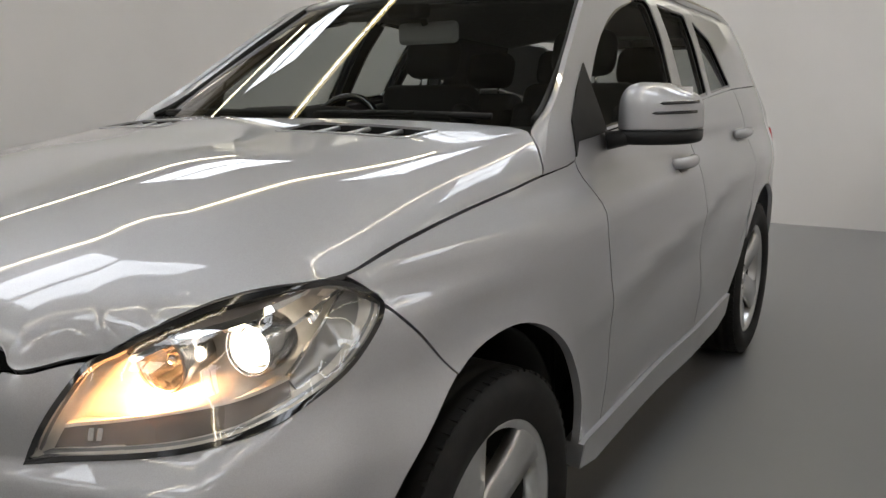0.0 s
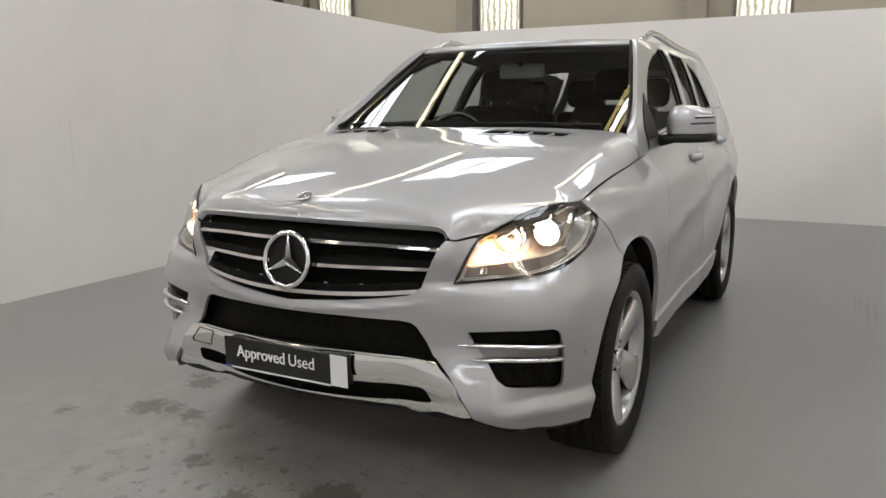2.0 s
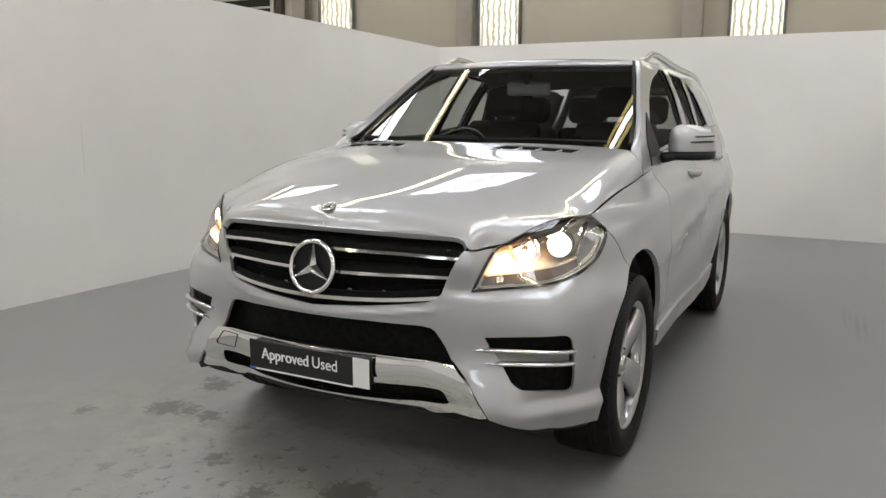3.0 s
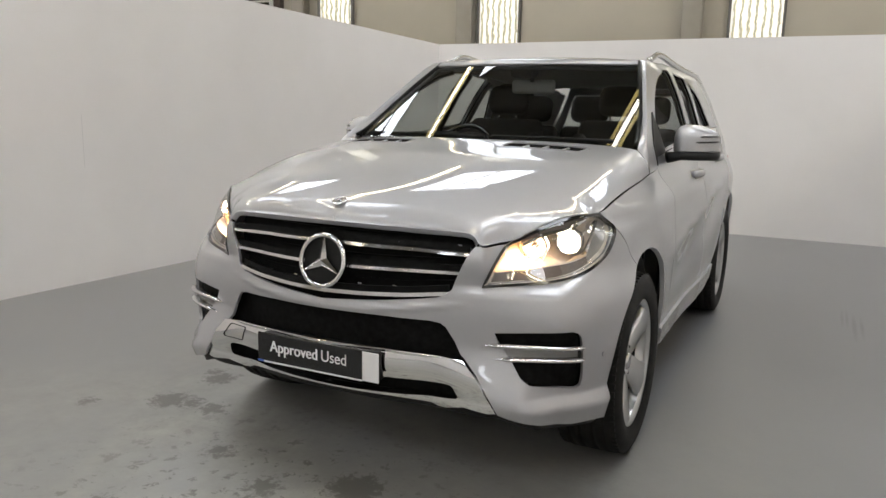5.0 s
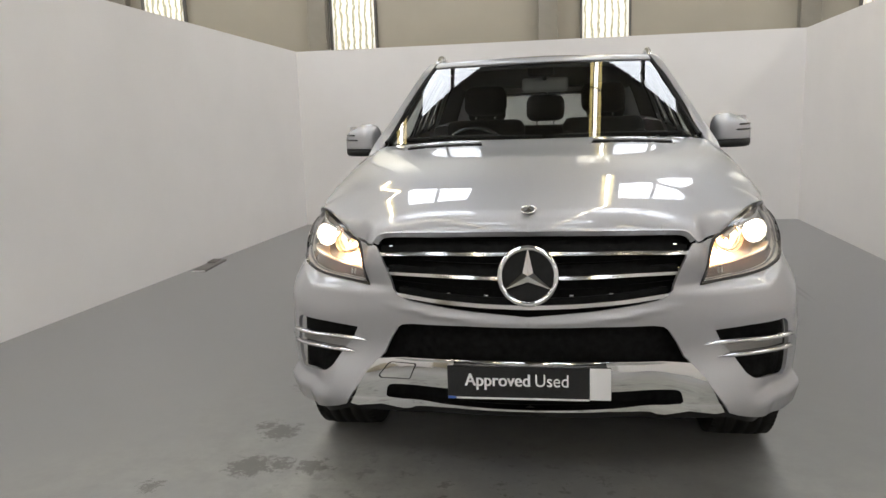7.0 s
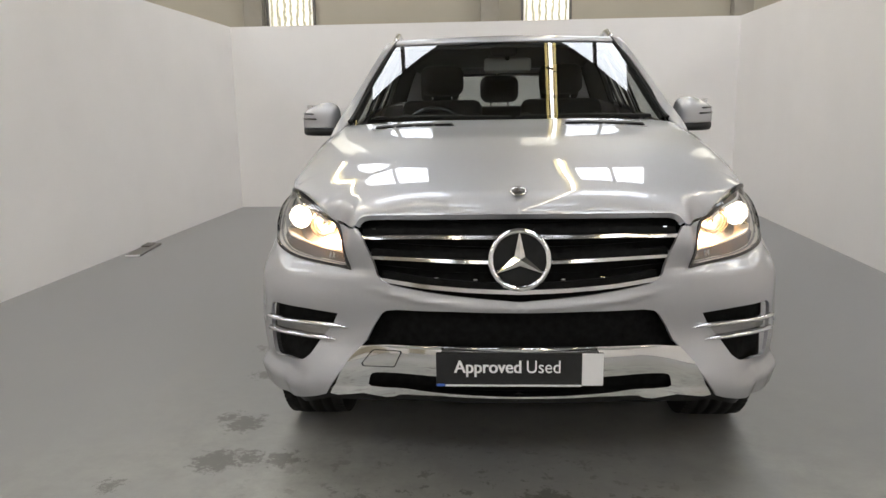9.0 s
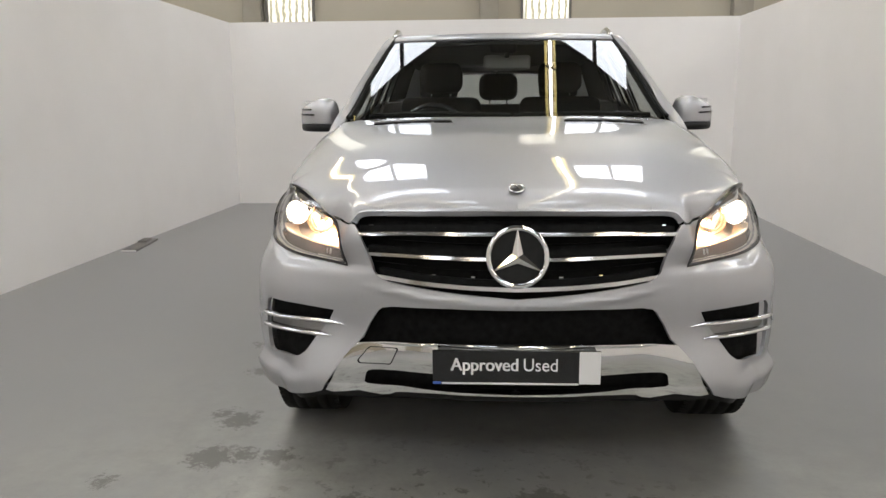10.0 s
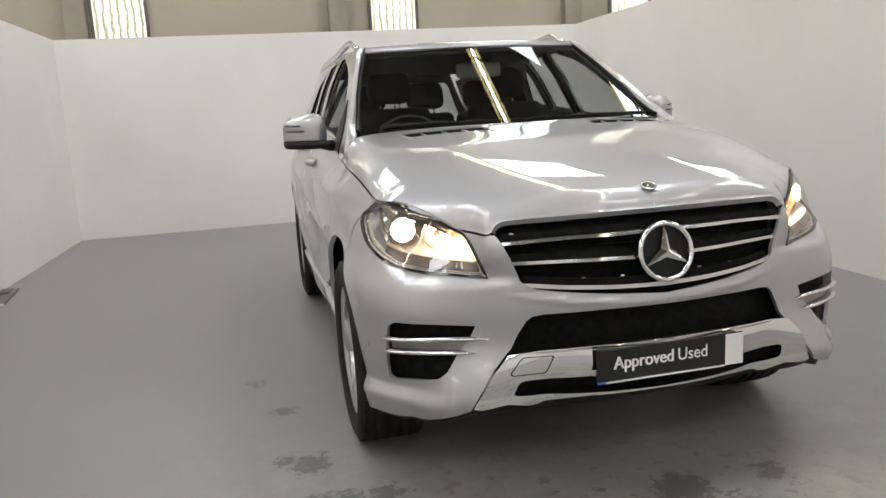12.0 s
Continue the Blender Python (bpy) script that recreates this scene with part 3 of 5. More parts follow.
def bonnet(x, y):
    """The bonnet's height: a gently crowned top, shoulders that roll off outside the crease, and a steep lip over the grille."""
    x, y = np.broadcast_arrays(np.abs(np.asarray(x, float)), np.asarray(y, float))
    cx, cz, top_z = CREASE_X(y), CREASE_Z(y), BONNET_Z(y)
    top = top_z - (top_z - cz) * (x / cx) ** 2.8
    v = (x - cx) / np.clip(EDGE_X(y) - cx, 0.035, None)
    fall = np.clip(cz - EDGE_Z(y), 0.02, 0.065)
    shoulder = cz - fall * (0.70 * v + 0.30 * np.clip(v, 0, 1.3) ** 3)
    return soft_min(top, shoulder, 0.014)


# the rear corners are cut off slantwise, to the feet of the screen pillars
CUT_B = np.array([0.768, 1.318])
NEAR_RIM = EDGE
RIM_MISS = NEAR_RIM[:, 2] - bonnet(NEAR_RIM[:, 0], NEAR_RIM[:, 1])
RIM_MISS = np.convolve(np.pad(RIM_MISS, 4, mode="edge"), np.hanning(9) / np.hanning(9).sum(), "valid")


def bonnet_skin(x, y):
    """The bonnet's points; along its rim it rolls down to the nose, the lamps and the wings."""
    x, y = np.broadcast_arrays(np.asarray(x, float), np.asarray(y, float))
    far = (np.abs(x)[..., None] - NEAR_RIM[:, 0]) ** 2 + (y[..., None] - NEAR_RIM[:, 1]) ** 2
    w = np.exp(-(far - far.min(-1, keepdims=True)) / 0.009 ** 2)
    miss = (w * RIM_MISS).sum(-1) / w.sum(-1)
    u = np.clip(np.sqrt(far.min(-1)) / 0.046, 0, 1)
    roll = 1 - np.sqrt(1 - (1 - u) ** 2)                    # a rounded edge, upright at the rim
    return np.stack([x, y, bonnet(x, y) + miss * roll], -1)
# ---- the hall and the white bay in it ----
def slab(name, lo, hi, mat, kind="structure", label="", category="", bevel=0.0):
    return tagged(part(name, box(lo, hi, bevel), mat), label, category, "", kind)


WALL_H, BACK_Y = 2.185, 7.08
slab("floor", (-9.5, -13.5, -0.2), (9.5, 8.0, 0), FLOOR, label="grey painted concrete floor, worn and stained", category="floor")
LEFT_X = lambda y: -3.155 - 0.062 * (BACK_Y - y)
RIGHT_X = lambda y: 2.87 - 0.008 * (BACK_Y - y)


def partition(name, a, b2, thick, h, label, h_far=None):
    """A straight wall from a to b2 in plan, its body on the left of that way."""
    a, b2 = Vector((*a, 0)), Vector((*b2, 0))
    d = (b2 - a).normalized()
    n_ = Vector((-d.y, d.x, 0)) * thick
    bm = bmesh.new()
    low = [bm.verts.new(p) for p in (a, b2, b2 + n_, a + n_)]
    h_far = h_far or h
    top = [bm.verts.new(p + Vector((0, 0, hh))) for p, hh in ((a, h), (b2, h_far), (b2 + n_, h_far), (a + n_, h))]
    bm.faces.new(low[::-1]), bm.faces.new(top)
    for i in range(4):
        bm.faces.new((low[i], low[(i + 1) % 4], top[(i + 1) % 4], top[i]))
    return tagged(part(name, bm, WALL), label, "wall", "", "structure")


west = partition("wall_west", (LEFT_X(BACK_Y), BACK_Y), (LEFT_X(-4), -4), -0.1, WALL_H, "white painted partition wall, smooth", 2.585)
part("wall_joint", box((LEFT_X(1.83) - 0.002, 1.829, 0.88), (LEFT_X(1.83) + 0.0012, 1.832, 1.28), 0.0004, 1), WALL_SEAM, west)
partition("wall_north", (LEFT_X(BACK_Y) - 0.1, BACK_Y), (2.97, BACK_Y), 0.1, WALL_H, "white painted partition wall across the bay's end")
partition("wall_east", (RIGHT_X(BACK_Y), BACK_Y), (RIGHT_X(-4), -4), 0.1, WALL_H, "white painted partition wall, smooth", 2.40)

# the hall's outer walls, clad in beige sheet but for the south one, with the roof over them
HALL_L, HALL_R, HALL_N, HALL_S = -9.2, 9.2, 7.62, -13.0
slab("outer_wall_north", (HALL_L - 0.2, HALL_N, 0), (HALL_R + 0.2, HALL_N + 0.15, ROOF_Z), CLADDING, label="beige metal cladding of the hall", category="wall")
# unseen south wall, added in white to throw light back on the car's front
slab("bounce_wall_south", (HALL_L - 0.2, HALL_S - 0.15, 0), (HALL_R + 0.2, HALL_S, ROOF_Z), WALL, label="unseen white end wall, added to bounce light onto the car's front", category="wall")
slab("outer_wall_west", (HALL_L - 0.15, HALL_S, 0), (HALL_L, HALL_N, ROOF_Z), CLADDING, label="beige metal cladding of the hall", category="wall")
slab("outer_wall_east", (HALL_R, HALL_S, 0), (HALL_R + 0.15, HALL_N, ROOF_Z), CLADDING, label="beige metal cladding of the hall", category="wall")
slab("ceiling", (HALL_L - 0.2, HALL_S - 0.15, ROOF_Z), (HALL_R + 0.2, HALL_N + 0.15, ROOF_Z + 0.1), ROOFING, label="grey sheet roof of the hall", category="ceiling")


def column(x, y, turn=0.0):
    """A rolled steel I-column."""
    c = thing("steel_column", "grey-brown painted steel column behind the partition", "column", "hall columns", at=pose(x, y, 0, 0, 0, turn))
    part("flange", box((-0.115, 0, 0), (0.115, 0.014, ROOF_Z - 0.3), 0.002, 1), COLUMN, c)
    part("flange", box((-0.115, 0.136, 0), (0.115, 0.15, ROOF_Z - 0.3), 0.002, 1), COLUMN, c)
    part("web", box((-0.006, 0.0145, 0), (0.006, 0.1355, ROOF_Z - 0.3), 0, 1), COLUMN, c)


def wall_panel(x, y, turn=0.0, w=0.56):
    """A tall translucent corrugated panel let into the cladding, in a thin frame."""
    p = thing("translucent_panel", "bright translucent corrugated panel in the cladding, with darker upright bands", "window", "translucent wall panels", at=pose(x, y, 2.0, 0, 0, turn))
    k = 56
    xs = np.linspace(-w / 2, w / 2, k)
    ys = -0.02 - 0.016 * np.sin(np.arange(k) * 2 * np.pi / 8)
    zs = np.linspace(0, 2.5, 2)
    part("sheet", grid_mesh([[(a, c_, z) for a, c_ in zip(xs, ys)] for z in zs], thick=0.004), PANEL, p)
    for sx in (-1, 1):
        part("edge_strip", box((sx * (w / 2 + 0.015) - 0.015, -0.06, 0), (sx * (w / 2 + 0.015) + 0.015, 0, 2.5), 0.003, 1), STEEL, p)


for x in (-8.6, -5.72, -2.98, -0.035, 3.015, 5.9):
    column(x, 7.44)
for x in (-7.8, -5.13, -2.53, 0.665, 3.90, 6.9):
    wall_panel(x, HALL_N - 0.004)


def skylight(x, y):
    """Two long roof lights side by side in a frame."""
    s_ = thing("skylight", "bright twin-pane skylight in the hall roof", "skylight", "roof skylights", at=pose(x, y, ROOF_Z))
    for sx in (-1, 1):
        part("pane", box((sx * 0.39 - 0.35, -1.0, -0.03), (sx * 0.39 + 0.35, 1.0, -0.02)), SKY_PANE, s_)
    for lo, hi in (((-0.80, -1.06, -0.07), (0.80, -1.005, -0.004)), ((-0.80, 1.005, -0.07), (0.80, 1.06, -0.004)), ((-0.80, -1.004, -0.07), (-0.745, 1.004, -0.004)),
                   ((0.745, -1.004, -0.07), (0.80, 1.004, -0.004)), ((-0.035, -1.004, -0.07), (0.035, 1.004, -0.004))):
        part("frame_bar", box(lo, hi, 0.004, 1), STEEL, s_)


for y in (5.8, 0.3, -5.2, -10.7):
    for x in (-6.15, -2.05, 2.05, 6.15):
        skylight(x, y)


def tube_light(x, y):
    """A twin-tube batten under the roof, with a yellowed casing."""
    f = thing("strip_light", "lit twin-tube strip light with a yellowed casing", "ceiling light", "roof strip lights", at=pose(x, y, ROOF_Z - 0.35))
    part("casing", box((-0.11, -0.79, 0.012), (0.11, 0.79, 0.06), 0.008), STEEL, f)
    part("tube", box((-0.034, -0.78, -0.03), (0.034, 0.78, 0.0), 0.012, 3), TUBE_GLOW, f)
    for sx in (-1, 1):
        part("diffuser", box((sx * 0.085 - 0.026, -0.78, -0.012), (sx * 0.085 + 0.026, 0.78, 0.010), 0.004), TUBE_YELLOW, f)
        for k in range(6):
            part("clip", box((sx * 0.047 - 0.008, -0.70 + 0.26 * k, -0.018), (sx * 0.047 + 0.008, -0.60 + 0.26 * k, 0.011), 0.002, 1), STEEL, f)
        part("hanger", cyl((0, sx * 0.5, 0.04), (0, sx * 0.5, 0.345), 0.005, n=8), STEEL, f)


for i in range(12):
    for x in (-7.2, -3.1, 1.0, 5.1):
        tube_light(x, -11.2 + 1.6 * i)

# a pale framed window high in the cladding, with a brown post beside it
w_ = thing("high_window", "pale framed dark window with a brown post high in the cladding", "window", at=pose(-7.03, HALL_N - 0.003, 2.10))
part("pane", box((-0.74, -0.03, 0.04), (0.68, -0.012, 1.56), 0.002, 1), GLOSS_BLACK, w_, "dark window pane")
for lo, hi in (((-0.80, -0.07, 0), (-0.74, 0, 1.6)), ((0.68, -0.05, 0), (0.715, 0, 1.6)), ((0.728, -0.07, 0), (0.765, 0, 1.6)), ((-0.74, -0.05, 0), (0.68, 0, 0.05)), ((-0.74, -0.05, 1.55), (0.68, 0, 1.6))):
    part("window_bar", box(lo, hi, 0.004, 1), FRAME_PALE, w_)
for z in (0.30, 0.55, 0.70, 0.83, 0.98, 1.20, 1.40):
    part("slat", box((-0.735, -0.046, z - 0.016), (0.675, -0.034, z + 0.016), 0.003, 1), FRAME_PALE, w_)
part("post", box((0.80, -0.09, -1.2), (0.93, 0, 2.4), 0.004, 1), DARK_FRAME, w_, "brown window post")

# a flat steel plate lies against the foot of the left partition
plate_box = thing("steel_floor_plate", "small grey steel plate lying by the foot of the white wall", "plate", at=pose(-3.215, 4.37, 0, 0, 0, 4))
part("plate_top", box((-0.065, -0.27, 0.0), (0.065, 0.27, 0.018), 0.005), STEEL, plate_box)
part("plate_end", box((-0.062, -0.282, 0.002), (0.062, -0.271, 0.016), 0.002, 1), PLATE_WHITE, plate_box, "white plate end")
part("plate_knob", box((-0.05, 0.06, 0.018), (0.03, 0.22, 0.034), 0.006), STEEL, plate_box)
# ---- the car ----
car = thing("car", "silver metallic sport utility car with lit headlamps and alloy wheels", "car")
Y = lambda y, z: (float(S_OF_Y(y)), z)
on = lambda out: (lambda s, z: skin(s, z, out))


def sides(name, outer, holes, mat, parent=None, out=0.0, step=0.035, depth=0.02, label=""):
    """A panel of the skin on each flank. Returns left and right."""
    return [part(name, patch_mesh(outer, holes, on(out), skin_normal, step, depth, m), mat, parent or car, label) for m in (0, 1)]


# outlines in plan length and height
GRILLE = [(0, 0.721), (0.21, 0.735), (0.36, 0.749), (0.425, 0.757), (0.452, 0.768), (0.473, 0.785), (0.490, 0.830), (0.505, 0.865), (0.521, 0.897), (0.538, 0.920), (0.550, 0.931)]
LAMP_LOW = [(0.572, 0.794), (0.70, 0.803), (0.824, 0.813), (0.93, 0.832), (1.023, 0.861), (1.08, 0.885), (1.123, 0.912), (1.165, 0.942), (1.188, 0.962)]
ARCH_F = [(0.480, 0.30), (0.484, 0.382), (0.496, 0.50), (0.535, 0.62), (0.618, 0.730), (0.735, 0.808), (0.87, 0.840), (0.985, 0.832), (1.10, 0.782), (1.20, 0.695), (1.27, 0.59), (1.305, 0.49), (1.315, 0.40), (1.318, 0.35)]
LIP = [(1.145, 0.305), (1.06, 0.328), (0.92, 0.330), (0.80, 0.342), (0.674, 0.368), (0.634, 0.382), (0.596, 0.441), (0.557, 0.505)]
INTAKE = [(0.517, 0.557), (0.508, 0.564), (0.485, 0.612), (0.455, 0.658), (0.437, 0.671), (0.40, 0.678), (0.213, 0.686), (0, 0.687)]
FOG = [(0.618, 0.645), (0.76, 0.653), (0.925, 0.656), (0.952, 0.640), (0.962, 0.59), (0.970, 0.50), (0.966, 0.462), (0.945, 0.455), (0.83, 0.467), (0.745, 0.482), (0.715, 0.502), (0.683, 0.556), (0.640, 0.606)]
FOG = rounded(FOG, [0.002, 0.02, 0.025, 0.015, 0.02, 0.02, 0.012, 0.012, 0.02, 0.01, 0.01, 0.01, 0.01])

arch_front = [Y(*p) for p in spline(np.array(ARCH_F), 4)]
cut = 16                                                    # where the joint of bumper and wing meets the arch
bumper_outline = (GRILLE + [(0.564, 0.929), (0.588, 0.926), (0.620, 0.929), (0.652, 0.932), (0.629, 0.903), (0.605, 0.864)] + [tuple(p) for p in curve(LAMP_LOW, 3)] + [(1.200, 0.955)]
                  + arch_front[:cut + 1][::-1] + LIP + INTAKE)
part("front_bumper", patch_mesh(bumper_outline, [FOG], on(0), skin_normal, 0.0125, 0.012, 2, True), PAINT, car)
wing_outline = ([(1.198, 0.966), (1.206, 0.958)] + [(a + 0.005, z) for a, z in arch_front[cut:]]
                + [Y(1.50, 0.40), Y(1.495, 0.60), Y(1.475, 0.90), Y(1.455, 1.06), Y(1.447, 1.122), Y(1.40, 1.1145)] + [(a, z - 0.002) for a, z in FENDER_TOP[::-1]] + [(1.170, 1.000), (1.196, 0.980)])
sides("front_wing", wing_outline, [], PAINT)

# doors, rear quarters and tail
BELT = lambda y: 1.165 + 0.053 * (y - 1.45)
ARCH_R = [(REAR_AXLE + 0.435 * math.cos(a), AXLE_Z + 0.03 + 0.435 * math.sin(a)) for a in np.linspace(radians(184), radians(-8), 26)]
door_f = [Y(1.504, 0.40), Y(2.478, 0.42), Y(2.478, 0.9), Y(2.478, BELT(2.478)), Y(2.0, BELT(2.0)), Y(1.50, BELT(1.50)), Y(1.453, 1.123), Y(1.461, 1.06), Y(1.48, 0.90), Y(1.50, 0.60)]
door_r = [Y(2.484, 0.42), Y(3.27, 0.43), Y(3.30, 0.52), Y(3.34, 0.62), Y(3.42, 0.735), Y(3.50, 0.80), Y(3.53, 0.90), Y(3.50, 1.1), Y(3.46, BELT(3.46)), Y(2.484, BELT(2.484))]
front_doors = sides("front_door", door_f, [], PAINT)
rear_doors = sides("rear_door", door_r, [], PAINT)
arch_rear = [Y(*p) for p in ARCH_R]
quarter = ([Y(3.275, 0.43), Y(3.305, 0.52), Y(3.345, 0.62), Y(3.425, 0.735)] + [p for p in arch_rear if p[0] > Y(3.42, 0)[0]]
           + [(Y(4.25, 0)[0], 0.33), (S_END - 0.77, 0.33), (S_END - 0.77, 1.18), Y(4.2, 1.28), Y(3.465, BELT(3.465)), Y(3.505, 1.1), Y(3.535, 0.90), Y(3.505, 0.80)])
sides("rear_quarter", quarter, [], PAINT)
part("tailgate", patch_mesh([(S_END - 0.766, 0.55), (S_END, 0.55), (S_END, 1.60), (S_END - 0.55, 1.595), (S_END - 0.766, 1.20)], [rounded([(S_END - 0.65, 1.18), (S_END - 0.004, 1.18), (S_END - 0.004, 1.53), (S_END - 0.49, 1.52)], 0.04)],
                            on(0), skin_normal, 0.06, 0.03, 2, False), PAINT, car)
part("rear_bumper", patch_mesh([(S_END - 0.766, 0.33), (S_END, 0.33), (S_END, 0.545), (S_END - 0.766, 0.545)], [], on(0.01), skin_normal, 0.06, 0.03, 2, False), PAINT, car)
part("rear_window", patch_mesh(rounded([(S_END - 0.65, 1.18), (S_END, 1.18), (S_END, 1.53), (S_END - 0.49, 1.52)], 0.02), [], on(-0.012), skin_normal, 0.06, 0.004, 2, True), REAR_GLASS, car, "tinted rear window")
sides("tail_lamp", rounded([Y(4.40, 0.86), (S_END - 0.85, 0.86), (S_END - 0.85, 1.06), Y(4.30, 1.06)], 0.03), [], RED_LENS, out=0.008, depth=0.03, label="red tail lamp")

# the upper frame with its windows: screen pillar, cant rail, the pillars between the panes
# along each screen pillar: where its face leaves the flank (y, z), and where it meets the bonnet's cut or the glass (x, y, z)
CUT = [EDGE[-1, :2] + (CUT_B - EDGE[-1, :2]) * v for v in (0.04, 0.40, 0.80, 1.0)]
PILLAR = [((y, z), (p[0] + 0.004, p[1] + 0.004, float(bonnet_skin(*p)[2]) - 0.001)) for (y, z), p in zip(((1.250, 1.110), (1.275, 1.140), (1.305, 1.172), (1.325, 1.195)), CUT)]
PILLAR += [((1.355, 1.222), (0.757, 1.385, 1.229)), ((1.400, 1.250), (0.748, 1.450, 1.251)), ((1.490, 1.300), (0.730, 1.541, 1.302)), ((1.570, 1.350), (0.714, 1.620, 1.351)), ((1.645, 1.400), (0.697, 1.699, 1.401)),
           ((1.725, 1.450), (0.678, 1.772, 1.451)), ((1.800, 1.500), (0.658, 1.846, 1.500)), ((1.880, 1.550), (0.635, 1.925, 1.549)), ((1.960, 1.598), (0.612, 2.000, 1.597)), ((2.050, 1.640), (0.592, 2.068, 1.637))]
SCREEN_EDGE = [p for p, _ in PILLAR] + [(2.16, 1.664)]
frame_outline = ([Y(1.40, 1.1175), Y(1.452, 1.126), Y(1.50, BELT(1.50) + 0.004)] + [Y(y, BELT(y) + 0.004) for y in (2.0, 2.5, 3.0, 3.46)] + [Y(4.2, 1.285), (S_END - 0.772, 1.19), (S_END - 0.65, 1.52), Y(4.16, 1.602)]
                 + [Y(3.6, 1.648), Y(3.0, 1.680), Y(2.5, 1.688)] + [Y(*p) for p in SCREEN_EDGE[::-1]])
WINDOW_F = rounded([Y(1.545, BELT(1.545) + 0.012), Y(2.44, BELT(2.44) + 0.012), Y(2.61, 1.652), Y(2.44, 1.652), Y(2.18, 1.582), Y(1.88, 1.430)], [0.02, 0.02, 0.04, 0.03, 0.2, 0.2])
WINDOW_R = rounded([Y(2.555, BELT(2.555) + 0.012), Y(3.00, BELT(3.0) + 0.012), Y(3.14, 1.620), Y(2.73, 1.648)], [0.02, 0.02, 0.03, 0.03])
WINDOW_Q = rounded([Y(3.06, BELT(3.06) + 0.012), Y(3.44, BELT(3.44) + 0.014), Y(3.36, 1.50), Y(3.22, 1.595)], [0.015, 0.015, 0.03, 0.02])
upper = sides("body_frame", frame_outline, [WINDOW_F, WINDOW_R, WINDOW_Q], PAINT)
for i, (doors, poly, nm) in enumerate(((front_doors, WINDOW_F, "door_window"), (rear_doors, WINDOW_R, "door_window"), (upper, WINDOW_Q, "quarter_window"))):
    for m in (0, 1):
        part(nm, patch_mesh(poly, [], on(-0.010), skin_normal, 0.06, 0.004, m), SIDE_GLASS, doors[m], "dark side glass")
        grow = np.array(poly)
        mid = grow.mean(0)
        part("window_seal", patch_mesh(grow + (grow - mid) / np.linalg.norm(grow - mid, axis=1, keepdims=True) * 0.006, [grow - (grow - mid) / np.linalg.norm(grow - mid, axis=1, keepdims=True) * 0.012], on(-0.004), skin_normal, 0.05, 0.012, m), GLOSS_BLACK, doors[m])
# sill boards
SILL = [Y(1.335, 0.400), Y(1.36, 0.315), Y(1.50, 0.280), Y(3.15, 0.300), Y(3.27, 0.335), Y(3.25, 0.432), Y(2.48, 0.414), Y(1.50, 0.395)]
sides("side_sill", SILL, [], PAINT, out=0.014, depth=0.05)

# bonnet: the height function, drawn to meet the noses, lamps and wings round it


def bonnet_normal(x, y):
    e = 0.0015
    a = bonnet_skin(x + e, y) - bonnet_skin(np.maximum(x - e, 0), y)
    b_ = bonnet_skin(x, y + e) - bonnet_skin(x, y - e)
    n_ = np.cross(a, b_)
    n_[np.asarray(x) < 0.003, 0] = 0
    return n_ / np.linalg.norm(n_, axis=-1, keepdims=True)


COWL = [tuple(CUT_B), (0.70, 1.318), (0.60, 1.290), (0.40, 1.232), (0.20, 1.186), (0, 1.172)]
VENT = rounded([(0.230, 0.998), (0.583, 1.053), (0.598, 1.170), (0.245, 1.115)], 0.02)
bonnet_outline = [tuple(p[:2]) for p in EDGE[::2]] + COWL
hood = part("bonnet", patch_mesh(bonnet_outline, [VENT], bonnet_skin, bonnet_normal, 0.010, 0.02, 2, True, (0.0012, 0.003, 0.0055, 0.009, 0.0135, 0.019, 0.026)), PAINT, car)
for m in (0, 1):
    f = 1 - 2 * m
    low = patch_mesh(VENT, [], lambda x, y: bonnet_skin(x, y) - np.array([0, 0, 0.022]), bonnet_normal, 0.05, 0.002, m)
    v = part("vent_tray", low, BLACK, hood, "black bonnet air vent")
    for x0 in (0.318, 0.405, 0.495):
        q = bonnet_skin(np.array([x0, x0 + 0.012]), np.array([1.003 + 0.155 * (x0 - 0.235), 1.110 + 0.155 * (x0 - 0.235)]))
        part("vent_fin", tube([(f * q[0][0], q[0][1], q[0][2] - 0.010), (f * q[1][0], q[1][1], q[1][2] - 0.010)], 0.0065, 8), PAINT, v)
    rim = np.array(VENT)
    ring_uv = finer(inset(rim, 0.003), 0.02)
    ring_uv = np.concatenate([ring_uv, ring_uv[:1]])
    top_ring = bonnet_skin(ring_uv[:, 0], ring_uv[:, 1]) * np.array([f, 1, 1])
    part("vent_liner", grid_mesh([top_ring - np.array([0, 0, 0.002]), top_ring - np.array([0, 0, 0.024])]), BLACK, v)
    raised = lambda x, y: bonnet_skin(x, y) + np.array([0, 0, 0.0025])
    part("vent_frame", patch_mesh(inset(rim, -0.010), [inset(rim, 0.004)], raised, bonnet_normal, 0.03, 0.006, m), PAINT, v)
    # washer jets
    q = bonnet_skin(0.42, 1.10)
    part("washer_jet", box((f * 0.42 - 0.012, 1.305, 1.243), (f * 0.42 + 0.012, 1.325, 1.253), 0.004), BLACK, hood)

# screen, roof and rails
ROOF_HEAD = np.array([0, 1.92, 1.652])


def glass_y(x, z):
    """How far back the windscreen lies: nearly a leaning parabolic sheet."""
    w = z - 1.43
    return 1.508 + 1.799 * w + 0.152 * w * w + 0.530 * x * x - 0.051 * x ** 4 + 0.085 * x * x * w


